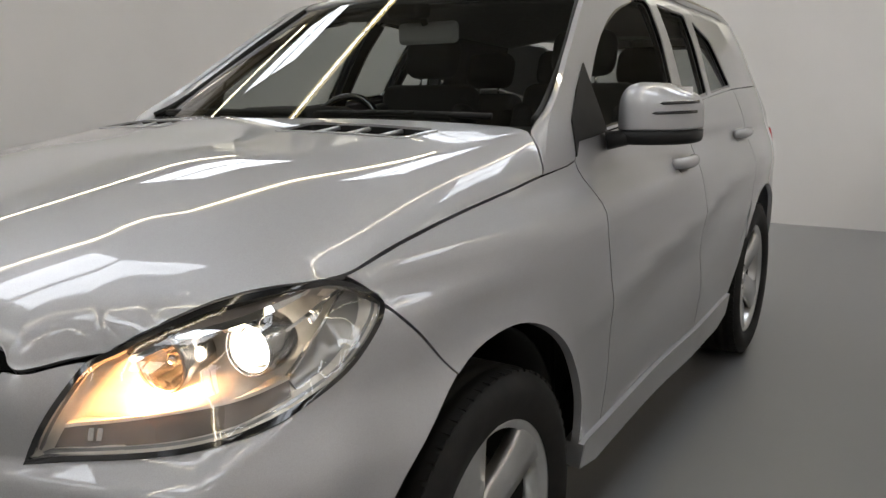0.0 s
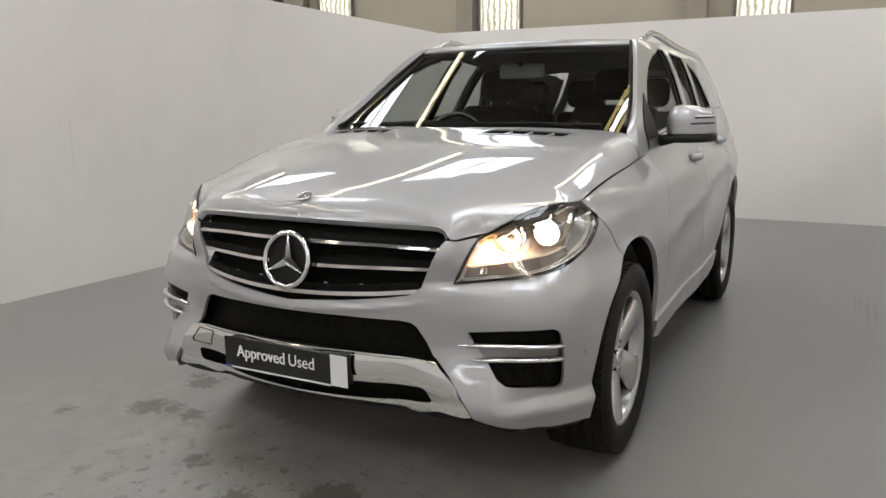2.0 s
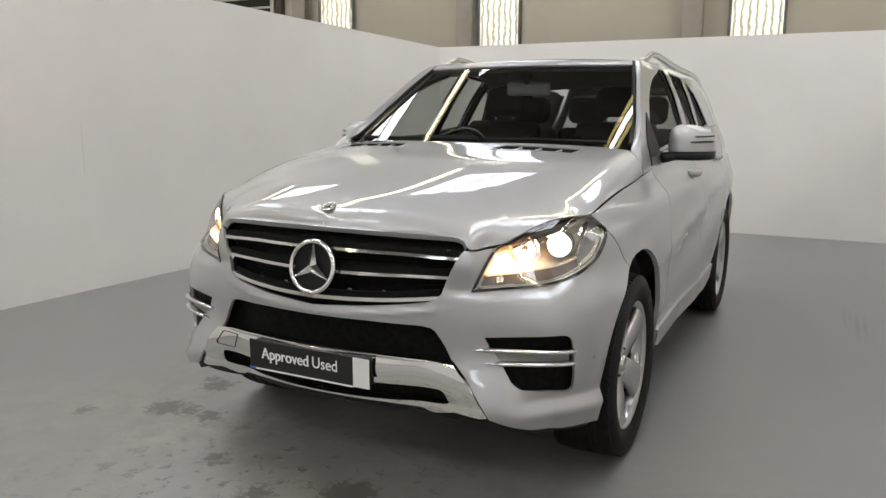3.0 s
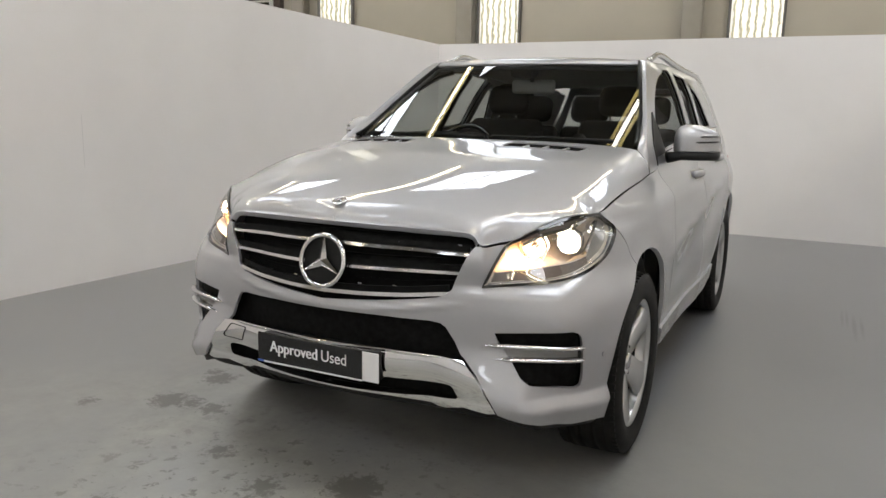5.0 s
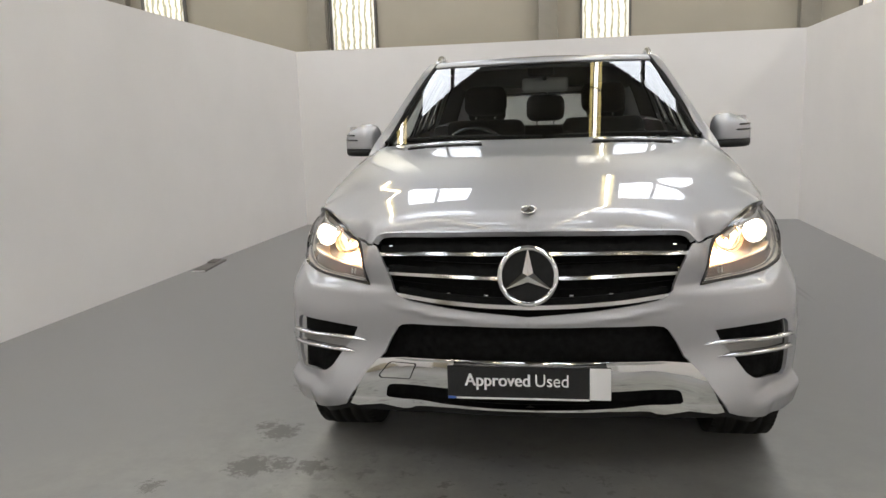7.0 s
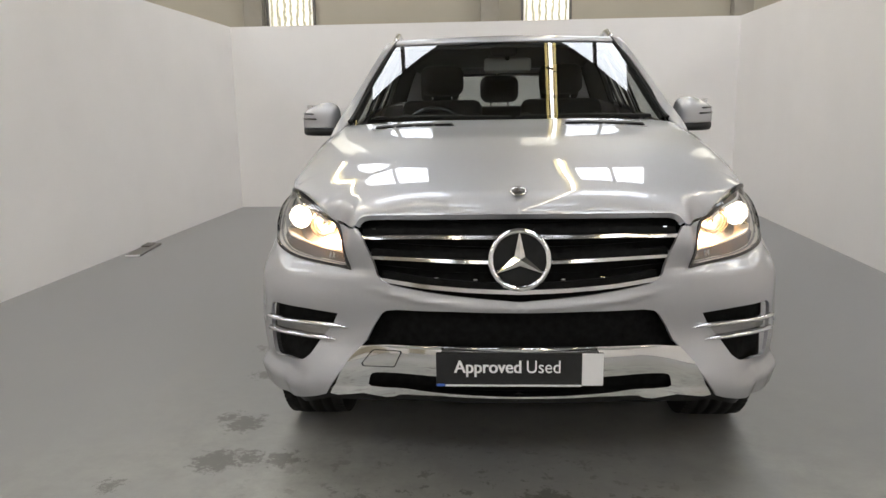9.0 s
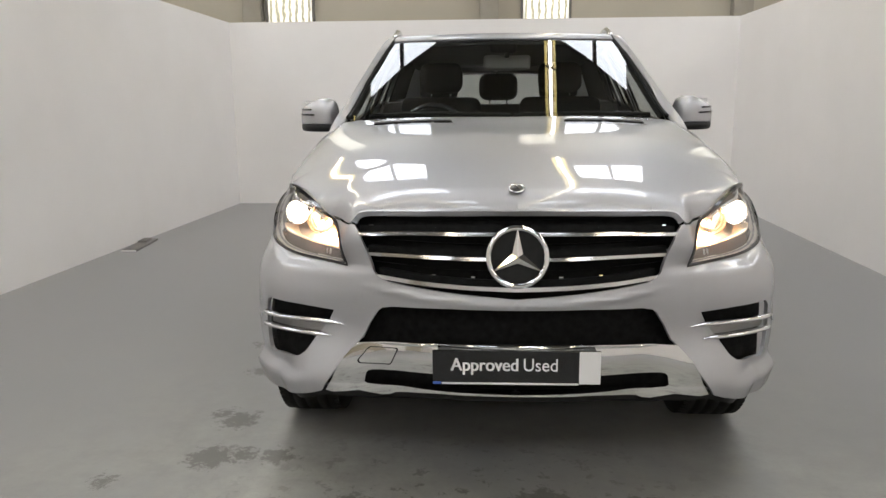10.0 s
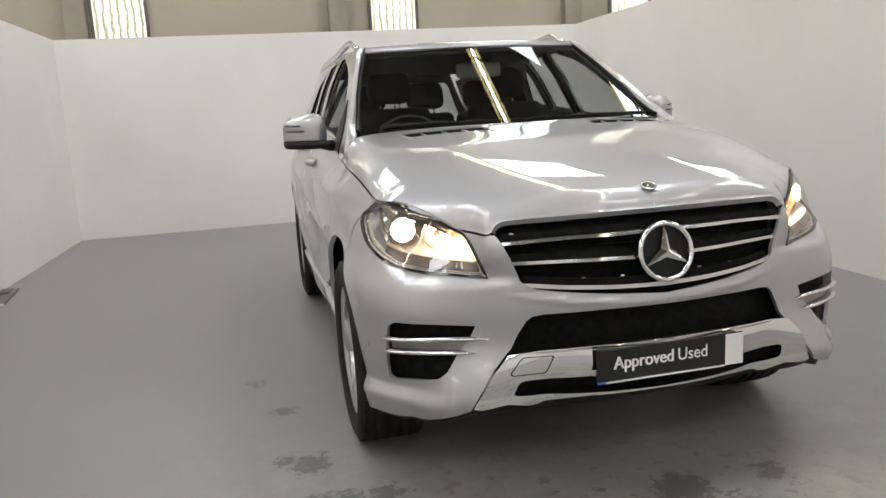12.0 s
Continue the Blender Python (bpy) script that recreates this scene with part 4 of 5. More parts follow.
side_x = law([(q[2], q[0] + 0.004) for _, q in PILLAR[4:]], 3)
rows = np.array([[(side_x(z) * k, glass_y(side_x(z) * k, z), z) for k in np.linspace(-1, 1, 41)] for z in np.linspace(1.205, 1.616, 24)])
screen = part("windscreen", grid_mesh(rows), GLASS, car, "tinted windscreen")
part("screen_band", grid_mesh(rows[-2:, :] * np.array([1, 1, 1]) + np.array([0, 0.004, -0.012]), thick=0.002), TRIM_DARK, screen)
# the painted face of each screen pillar runs from the flank round to the glass, with a black seal along it
lap = []
for (y, z), q in PILLAR:
    out, inn = skin(s_at(y, z) if y < 1.6 else S_OF_Y(y), z), np.array(q)
    gap = np.linalg.norm(inn - out)
    lap.append([out + (inn - out) * v + 0.55 * gap * v * (1 - v) * np.array([0.50, -0.52, 0.69]) for v in np.linspace(0, 1, 9)] + [inn + np.array([-0.002, 0.004, -0.010])])
lap = np.array(lap)
fine = np.arange(0, len(lap) - 0.999, 0.25)
lap = np.array([[np.interp(fine, np.arange(len(lap)), lap[:, j, i]) for i in range(3)] for j in range(lap.shape[1])]).transpose(2, 0, 1)
for _ in range(3):
    lap[1:-1] = (lap[:-2] + 2 * lap[1:-1] + lap[2:]) / 4
for m in (-1, 1):
    part("pillar_face", grid_mesh(lap * np.array([m, 1, 1]), flip=m > 0), PAINT, upper[0 if m > 0 else 1])
    part("screen_seal", tube([p * np.array([m, 1, 1]) for p in lap[16:, -2] + np.array([-0.006, 0, 0.0])], 0.009, 8), BLACK, screen)
roof_rows = []
for y in np.linspace(2.16, 4.18, 30):
    zt = np.interp(y, [2.16, 2.5, 3.0, 3.6, 4.18], [1.664, 1.686, 1.670, 1.634, 1.588])
    e = skin(S_OF_Y(y), zt)
    fwd = smooth(2.7, 2.16, y)
    row = []
    for k in np.linspace(-1, 1, 41):
        crown = 0.040 * (1 - k * k) * (1 - 0.75 * fwd) + 0.012 * (1 - abs(k) ** 8) * (1 - fwd)
        row.append((e[0] * k, e[1] + (ROOF_HEAD[1] + 0.055 - 2.16) * (1 - k * k) * fwd, e[2] + crown + fwd * (ROOF_HEAD[2] - 1.664) * (1 - k * k) * 0.3))
    roof_rows.append(row)
lip = [tuple(p + np.array([0, -0.007, 0.005])) for p in rows[-1]]
near_lip = [tuple(0.55 * np.array(a) + 0.45 * np.array(b2) + np.array([0, -0.006, 0.012])) for a, b2 in zip(lip, roof_rows[0])]
part("roof", grid_mesh([lip, near_lip] + roof_rows, thick=0.012), PAINT, car)
# a lid of painted sheet closes the roof down to the tailgate
tail_row = [tuple(skin(S_END - 0.56 * abs(k), 1.592) * np.array([math.copysign(1, k), 1, 1])) for k in np.linspace(-1, 1, 41)]
mid_row = [tuple(0.5 * np.array(a) + 0.5 * np.array(b2) + np.array([0, 0, 0.012])) for a, b2 in zip(roof_rows[-1], tail_row)]
part("roof_spoiler", grid_mesh([roof_rows[-1], mid_row, tail_row], thick=0.012), PAINT, car)
for m in (-1, 1):
    ys = np.linspace(2.20, 3.98, 26)
    pts = []
    for y in ys:
        zt = np.interp(y, [2.16, 2.5, 3.0, 3.6, 4.18], [1.664, 1.686, 1.670, 1.634, 1.588])
        e = skin(S_OF_Y(y), zt)
        lift = (0.042 - 0.022 * smooth(2.5, 3.2, y)) * smooth(2.20, 2.42, y) * smooth(3.98, 3.75, y)
        pts.append((m * (e[0] - 0.015), e[1], e[2] + 0.008 + lift))
    part("roof_rail", tube(pts, [0.013 + 0.004 * math.sin(math.pi * i / 25) for i in range(26)], 12, 1.2), RAIL, car, "brushed metal roof rail")
# ---- the car's face ----
P = lambda s, z, out=0.0: Vector(skin(s, z, out).tolist())
both = lambda outer, out, step=0.03, depth=0.02, holes=(): patch_mesh(outer, list(holes), on(out), skin_normal, step, depth, 2, True)
one = lambda outer, out, m, step=0.03, depth=0.02, holes=(): patch_mesh(outer, list(holes), on(out), skin_normal, step, depth, m)


def strip(points, h):
    """A band of height h along points of the plan."""
    return [(s, z + h / 2) for s, z in points] + [(s, z - h / 2) for s, z in points[::-1]]


grille = part("grille", both([(0, 0.70), (0.30, 0.72), (0.50, 0.75), (0.575, 0.94), (0.54, 0.978), (0.30, 0.995), (0, 1.0)], -0.062, 0.04), MESH_BLACK, car, "black radiator grille with chrome bars")
for pts, h in (([(0.05, 0.914), (0.30, 0.910), (0.533, 0.902)], 0.0105), ([(0.05, 0.839), (0.30, 0.840), (0.500, 0.839)], 0.0105)):
    for m in (0, 1):
        part("chrome_bar", one(strip(pts, h), -0.004, m, 0.03, 0.022), GRILLE_BAR, grille, "chrome grille bar")
        part("slat", one(strip([(s, z + 0.016) for s, z in pts], 0.018), -0.016, m, 0.03, 0.03), MESH_BLACK, grille)
low_bar = [(0, 0.750), (0.15, 0.753), (0.32, 0.760), (0.462, 0.770)]
part("chrome_bar", both(strip(low_bar, 0.013), -0.002, 0.03, 0.022), GRILLE_BAR, grille, "chrome grille bar")
part("slat", both(strip([(s, z + 0.016) for s, z in low_bar], 0.018), -0.016, 0.03, 0.03), MESH_BLACK, grille)
for z in (0.955, 0.880, 0.800, 0.735):
    end = 0.50 if z < 0.78 else 0.52
    part("fin", both(strip([(0, z), (0.3, z), (end - 0.06 * (z < 0.78), z + 0.004)], 0.004), -0.046, 0.04, 0.012), MESH_BLACK, grille)
# small bright clips along the bars
for z in (0.926, 0.852, 0.783):
    for a in (0.14, 0.27, 0.40, 0.50):
        if z > 0.80 or a < 0.45:
            for f in (-1, 1):
                q = P(a, z, -0.022)
                part("bar_clip", box((f * q.x - 0.007, q.y - 0.004, q.z - 0.003), (f * q.x + 0.007, q.y + 0.004, q.z + 0.003), 0.001, 1), CHROME, grille)


def star_badge(radius, wire, arm):
    """A ring round three tapering ridged arms."""
    n, k = 56, 10
    verts, faces = [], []
    for i in range(n):
        a = 2 * math.pi * i / n
        for j in range(k):
            c = 2 * math.pi * j / k
            r = radius + wire * math.cos(c)
            verts.append((r * math.cos(a), wire * 0.9 * math.sin(c), r * math.sin(a)))
    for i in range(n):
        for j in range(k):
            faces.append((i * k + j, i * k + (j + 1) % k, ((i + 1) % n) * k + (j + 1) % k, ((i + 1) % n) * k + j))
    ring = mesh_of(verts, faces)
    arms = []
    for a in (90, 210, 330):
        verts, faces = [], []
        d, side = Vector((math.cos(radians(a)), 0, math.sin(radians(a)))), Vector((-math.sin(radians(a)), 0, math.cos(radians(a))))
        b0 = len(verts)
        verts += [Vector((0, -arm * 0.8, 0)), d * arm * 0.58 + side * arm, d * radius, d * arm * 0.58 - side * arm, d * radius + Vector((0, -arm * 0.12, 0)), Vector((0, arm * 0.3, 0))]
        faces += [(b0, b0 + 1, b0 + 4), (b0, b0 + 4, b0 + 3), (b0 + 1, b0 + 2, b0 + 4), (b0 + 3, b0 + 4, b0 + 2), (b0 + 5, b0 + 2, b0 + 1), (b0 + 5, b0 + 3, b0 + 2)]
        arms.append(mesh_of(verts, faces, False))
    return ring, arms


ring, arms = star_badge(0.0885, 0.0085, 0.0165)
badge = part("round_badge", ring, CHROME, grille, "large round chrome badge")
badge.matrix_basis = Matrix.Translation((0, skin(0, 0.852)[1] - 0.016, 0.852)) @ pose(0, 0, 0, -11)
for arm in arms:
    part("badge_arm", arm, CHROME, badge)
part("badge_back", cyl((0, 0.012, 0), (0, 0.018, 0), 0.085, n=40), BLACK, badge)
ring, arms = star_badge(0.0235, 0.0028, 0.0045)
q, qn = bonnet_skin(np.array([0.0]), np.array([0.113]))[0], bonnet_normal(np.array([0.0]), np.array([0.113]))[0]
small = part("nose_badge", ring, CHROME, hood, "small round bonnet badge")
small.matrix_basis = Matrix.Translation(q + 0.004 * qn) @ pose(0, 0, 0, -90 + math.degrees(math.atan2(-qn[1], qn[2])) - 8)
for arm in arms:
    part("badge_arm", arm, CHROME, small)
part("badge_back", cyl((0, 0.001, 0), (0, 0.0035, 0), 0.0225, n=28), LAMP_GREY, small)

# lower intake, bright trim and its tow cover
part("lower_intake", both([(0, 0.36), (0.55, 0.35), (0.60, 0.58), (0.50, 0.70), (0, 0.71)], -0.055, 0.05), MESH_BLACK, car, "black lower air intake")
TRIM_OUT = [(0, 0.578), (0.25, 0.575), (0.42, 0.565), (0.512, 0.554), (0.552, 0.503), (0.590, 0.440), (0.628, 0.380), (0.600, 0.376), (0.52, 0.386), (0.456, 0.367), (0.43, 0.369), (0.41, 0.378),
            (0.26, 0.390), (0, 0.394)]
TRIM_OUT += [(0, 0.401), (0.31, 0.401), (0.45, 0.405), (0.492, 0.411), (0.500, 0.418), (0.483, 0.456), (0.475, 0.464), (0.462, 0.468), (0.26, 0.474), (0, 0.475)]      # the slot


def normal_of(surface):
    def f(s, z):
        e = 0.004
        n_ = np.cross(surface(np.minimum(s + e, S_END), z) - surface(np.maximum(s - e, 0), z), surface(s, z + e) - surface(s, z - e))
        n_[np.asarray(s) < 0.003, 0] = 0
        return n_ / np.linalg.norm(n_, axis=-1, keepdims=True)
    return f


swell = lambda s, z: skin(s, z, 0.006 + 0.020 * np.clip(1 - ((z - 0.525) / 0.075) ** 2, -1.0, 1))
trim = part("bumper_trim", patch_mesh(TRIM_OUT, [], swell, normal_of(swell), 0.02, 0.03, 2, True), CHROME, car, "polished metal bumper trim")
part("trim_ridge", both(strip([(0, 0.572), (0.25, 0.569), (0.42, 0.559), (0.505, 0.549)], 0.007), 0.022, 0.03, 0.012), CHROME, trim)
cover = np.array([(0.370, 0.551), (0.470, 0.547), (0.506, 0.498), (0.500, 0.489), (0.402, 0.491), (0.394, 0.500)])
cover = rounded(cover, 0.01)
mid = cover.mean(0)
part("tow_cover_gap", patch_mesh(cover, [mid + (cover - mid) * 0.94], lambda s, z: swell(s, z) + 0.0015 * skin_normal(s, z), skin_normal, 0.03, 0.001, 1), BLACK, trim)
part("lower_lip", both([(0, 0.405), (0.34, 0.40), (0.54, 0.395), (0.64, 0.39), (0.80, 0.34), (0.95, 0.332), (1.13, 0.32), (1.13, 0.292), (0.80, 0.308), (0.64, 0.355), (0.5, 0.352), (0, 0.37)], -0.03, 0.05, 0.02), BLACK, car)

# fog lamp pockets with their bright blades
for m in (0, 1):
    pocket = part("fog_pocket", one(FOG, -0.028, m, 0.03, 0.01), MESH_BLACK, car, "black bumper side pocket")
    for pts in ([(0.575, 0.602), (0.62, 0.605), (0.75, 0.606), (0.958, 0.599)], [(0.618, 0.560), (0.66, 0.562), (0.80, 0.562), (0.958, 0.557)]):
        line = curve(pts, 6)
        wide = 0.0105 * smooth(0.0, 0.06, line[:, 0] - line[0, 0]) + 0.002
        rod = [(f_ * q[0], q[1], q[2]) for q in skin(line[:, 0], line[:, 1], 0.006) for f_ in (1 - 2 * m,)]
        part("blade", tube(rod, [float(w) for w in wide], 12, 0.62), BLADE, pocket, "chrome blade")
    tray = [(0.650, 0.566), (0.80, 0.566), (0.952, 0.562), (0.952, 0.594), (0.80, 0.600), (0.636, 0.599)]
    part("running_light", one(tray, -0.014, m, 0.03, 0.012), LAMP_GREY, pocket, "unlit running light")
    glass = part("light_cover", one(tray, 0.006, m, 0.03, 0.004), LENS, pocket, "clear light cover")
    glass.visible_shadow = False
    q = P(1.06, 0.56, 0.001)
    f = 1 - 2 * m
    part("parking_sensor", cyl((f * q.x, q.y, q.z), (f * (q.x + 0.004), q.y - 0.002, q.z), 0.010, n=16), PAINT, car)

# head lamps
LAMP = curve(LAMP_LOW + LAMP_TOP + [LAMP_LOW[0]], 4)[:-1]


def bowl(depth):
    """The skin, sunk in towards the middle of the lamp."""
    def f(s, z):
        d = near(LAMP, np.stack([s, z], -1))
        return skin(s, z, -depth * smooth(0, 0.055, d) - 0.004)
    return f


def band_of(top, low):
    return [tuple(p) for p in curve(top, 4)] + [tuple(p) for p in curve(low, 4)[::-1]]


for m in (0, 1):
    f = 1 - 2 * m
    flip = Matrix.Diagonal((f, 1, 1, 1))
    lamp = part("headlamp", patch_mesh(LAMP, [], bowl(0.11), skin_normal, 0.02, 0.002, m), LAMP_WARM, car, "lit headlamp with warm glow")
    pane = part("lens", patch_mesh(LAMP, [], on(0.004), skin_normal, 0.025, 0.004, m), LENS, lamp, "clear headlamp lens")
    pane.visible_shadow = False
    part("lamp_seal", patch_mesh(inset(LAMP, -0.001), [inset(LAMP, 0.0075)], on(0.0055), skin_normal, 0.03, 0.014, m), GLOSS_BLACK, lamp)
    part("inner_seal", patch_mesh(inset(LAMP, 0.006), [inset(LAMP, 0.0105)], on(-0.010), skin_normal, 0.03, 0.012, m), LAMP_GREY, lamp)
    # a dark band along the foot with its bright edge, a dark roof with a bright fin, and the grey outer wing
    part("foot_band", one(band_of([(0.622, 0.838), (0.70, 0.845), (0.80, 0.857), (0.90, 0.870), (0.985, 0.885)], [(0.606, 0.808), (0.70, 0.812), (0.824, 0.823), (0.92, 0.841), (0.990, 0.862)]), -0.016, m, 0.03, 0.02), LAMP_BROWN, lamp, "dark brown lamp foot")
    for a in (0.66, 0.675):
        part("foot_light", one(rounded([(a, 0.820), (a + 0.009, 0.820), (a + 0.010, 0.838), (a + 0.001, 0.838)], 0.002), -0.012, m, 0.02, 0.003), REFLECTOR, lamp)
    part("foot_edge", one(strip(curve([(0.624, 0.841), (0.70, 0.848), (0.80, 0.860), (0.90, 0.873), (0.985, 0.888)]), 0.005), -0.012, m, 0.03, 0.05), LAMP_WARM, lamp)
    part("lamp_roof", one(band_of([(0.700, 0.946), (0.80, 0.980), (0.90, 1.004), (1.02, 1.018), (1.10, 1.022)], [(0.715, 0.935), (0.80, 0.962), (0.90, 0.982), (1.00, 0.998), (1.07, 1.008)]), -0.018, m, 0.03, 0.03), LAMP_BROWN, lamp)
    part("top_fin", one(band_of([(0.715, 0.934), (0.80, 0.964), (0.90, 0.984), (1.00, 1.000), (1.06, 1.009)], [(0.722, 0.926), (0.80, 0.955), (0.90, 0.973), (0.98, 0.987), (1.03, 0.998)]), -0.014, m, 0.03, 0.02), CHROME, lamp)
    part("outer_wing", one([(0.985, 0.884), (1.000, 0.868), (1.06, 0.893), (1.115, 0.924), (1.155, 0.962), (1.172, 0.990), (1.155, 0.994), (1.105, 0.972), (1.05, 0.936)], -0.020, m, 0.03, 0.02), LAMP_GREY, lamp, "grey outer lamp wing")
    part("wing_edge", one(strip(curve([(0.955, 0.944), (1.043, 0.970), (1.12, 0.990), (1.165, 1.000)]), 0.005), -0.018, m, 0.03, 0.03), CHROME, lamp)
    part("wing_edge", one(strip(curve([(0.990, 0.890), (1.05, 0.940), (1.10, 0.972), (1.155, 0.997)]), 0.004), -0.017, m, 0.03, 0.012), REFLECTOR, lamp)
    part("side_marker", one(rounded([(1.050, 0.954), (1.085, 0.974), (1.078, 0.982), (1.045, 0.965)], 0.003), -0.022, m, 0.02, 0.006), REFLECTOR, lamp)
    aim = pose(0, 0, 0, 0, 0, -82)
    for centre, r, lit in ((P(0.932, 0.932, -0.050), 0.042, True), (P(0.772, 0.918, -0.056), 0.047, False)):
        c = Matrix.Translation((f * centre.x, centre.y, centre.z)) @ flip @ aim
        # axis along local +x points forwards out of the lamp
        ringm = lathe([(0.0, r * 0.86), (0.018, r * 0.90), (0.022, r), (0.016, r * 1.08), (-0.02, r * 1.10), (-0.05, r * 1.0)], 48)
        ringm.transform(c)
        part("lamp_ring", ringm, REFLECTOR, lamp)
        rim = lathe([(0.0225, r * 0.985), (0.0245, r * 1.00), (0.0240, r * 1.025), (0.0205, r * 1.035)], 48)
        rim.transform(c)
        part("ring_edge", rim, CHROME if lit else LAMP_BROWN, lamp)
        if lit:
            dome = lathe([(0.024, 0.0005), (0.023, r * 0.25), (0.018, r * 0.52), (0.008, r * 0.70), (-0.006, r * 0.78)], 36)
            dome.transform(c)
            part("projector", dome, PROJECTOR, lamp, "lit projector lens")
        else:
            dish = lathe([(0.012, r * 0.95), (-0.02, r * 0.80), (-0.045, r * 0.50), (-0.055, 0.0005)], 36)
            dish.transform(c)
            part("dish", dish, REFLECTOR, lamp)
            cap = lathe([(0.006, 0.0005), (0.004, 0.008), (-0.004, 0.012), (-0.03, 0.013), (-0.052, 0.012)], 20)
            cap.transform(c)
            part("bulb_cap", cap, REFLECTOR, lamp)
            bulb = lathe([(-0.030, 0.0135), (-0.044, 0.0150), (-0.050, 0.0135)], 20)
            bulb.transform(c)
            part("bulb", bulb, BULB, lamp)
            glow_lamp = bpy.data.lights.new("headlamp_glow", "POINT")
            glow_lamp.energy, glow_lamp.color, glow_lamp.shadow_soft_size = HEADLAMP, (1.0, 0.47, 0.17), 0.012
            g = new("headlamp_glow", glow_lamp)
            g.parent = lamp
            q = P(0.745, 0.868, -0.056)
            g.location = (f * q.x, q.y, q.z)

# number plate cover with its lettering
plate = part("number_plate", box((-0.26, -0.040, 0.4620), (0.256, -0.032, 0.5680), 0.002, 1), PLATE_BLACK, car, "black show plate reading Approved Used")
part("white_end", box((0.190, -0.0425, 0.4630), (0.2550, -0.0402, 0.5670), 0.0008, 1), PLATE_WHITE, plate)
part("plate_foot", box((-0.232, -0.0418, 0.4590), (0.189, -0.0402, 0.4650), 0.0005, 1), PLATE_WHITE, plate)
part("plate_flash", box((-0.259, -0.0418, 0.4590), (-0.234, -0.0402, 0.4670), 0.0005, 1), PLATE_BLUE, plate)
part("plate_holder", box((-0.245, -0.0315, 0.465), (0.245, 0.03, 0.565), 0.003, 1), BLACK, plate)


def lettering(text, x, z, size, width):
    cu = bpy.data.curves.new("lettering", "FONT")
    cu.body, cu.size, cu.extrude = text, size, 0.0006
    ob = new("lettering", cu)
    bpy.context.view_layer.update()
    me = bpy.data.meshes.new_from_object(ob.evaluated_get(bpy.context.evaluated_depsgraph_get()))
    bpy.data.objects.remove(ob)
    xs = [v.co.x for v in me.vertices]
    me.transform(Matrix.Translation((x, -0.0408, z)) @ pose(0, 0, 0, 90) @ Matrix.Diagonal((width / (max(xs) - min(xs)), 1, 1, 1)) @ Matrix.Translation((-min(xs), 0, 0)))
    return part("lettering", me, PLATE_WHITE, plate)


for k, dx in enumerate((-0.0013, 0.0, 0.0013)):
    lettering("Approved", -0.203 + dx, 0.5035, 0.058, 0.206).location.y = -0.0002 * k
lettering("Used", 0.021, 0.5035, 0.058, 0.103)
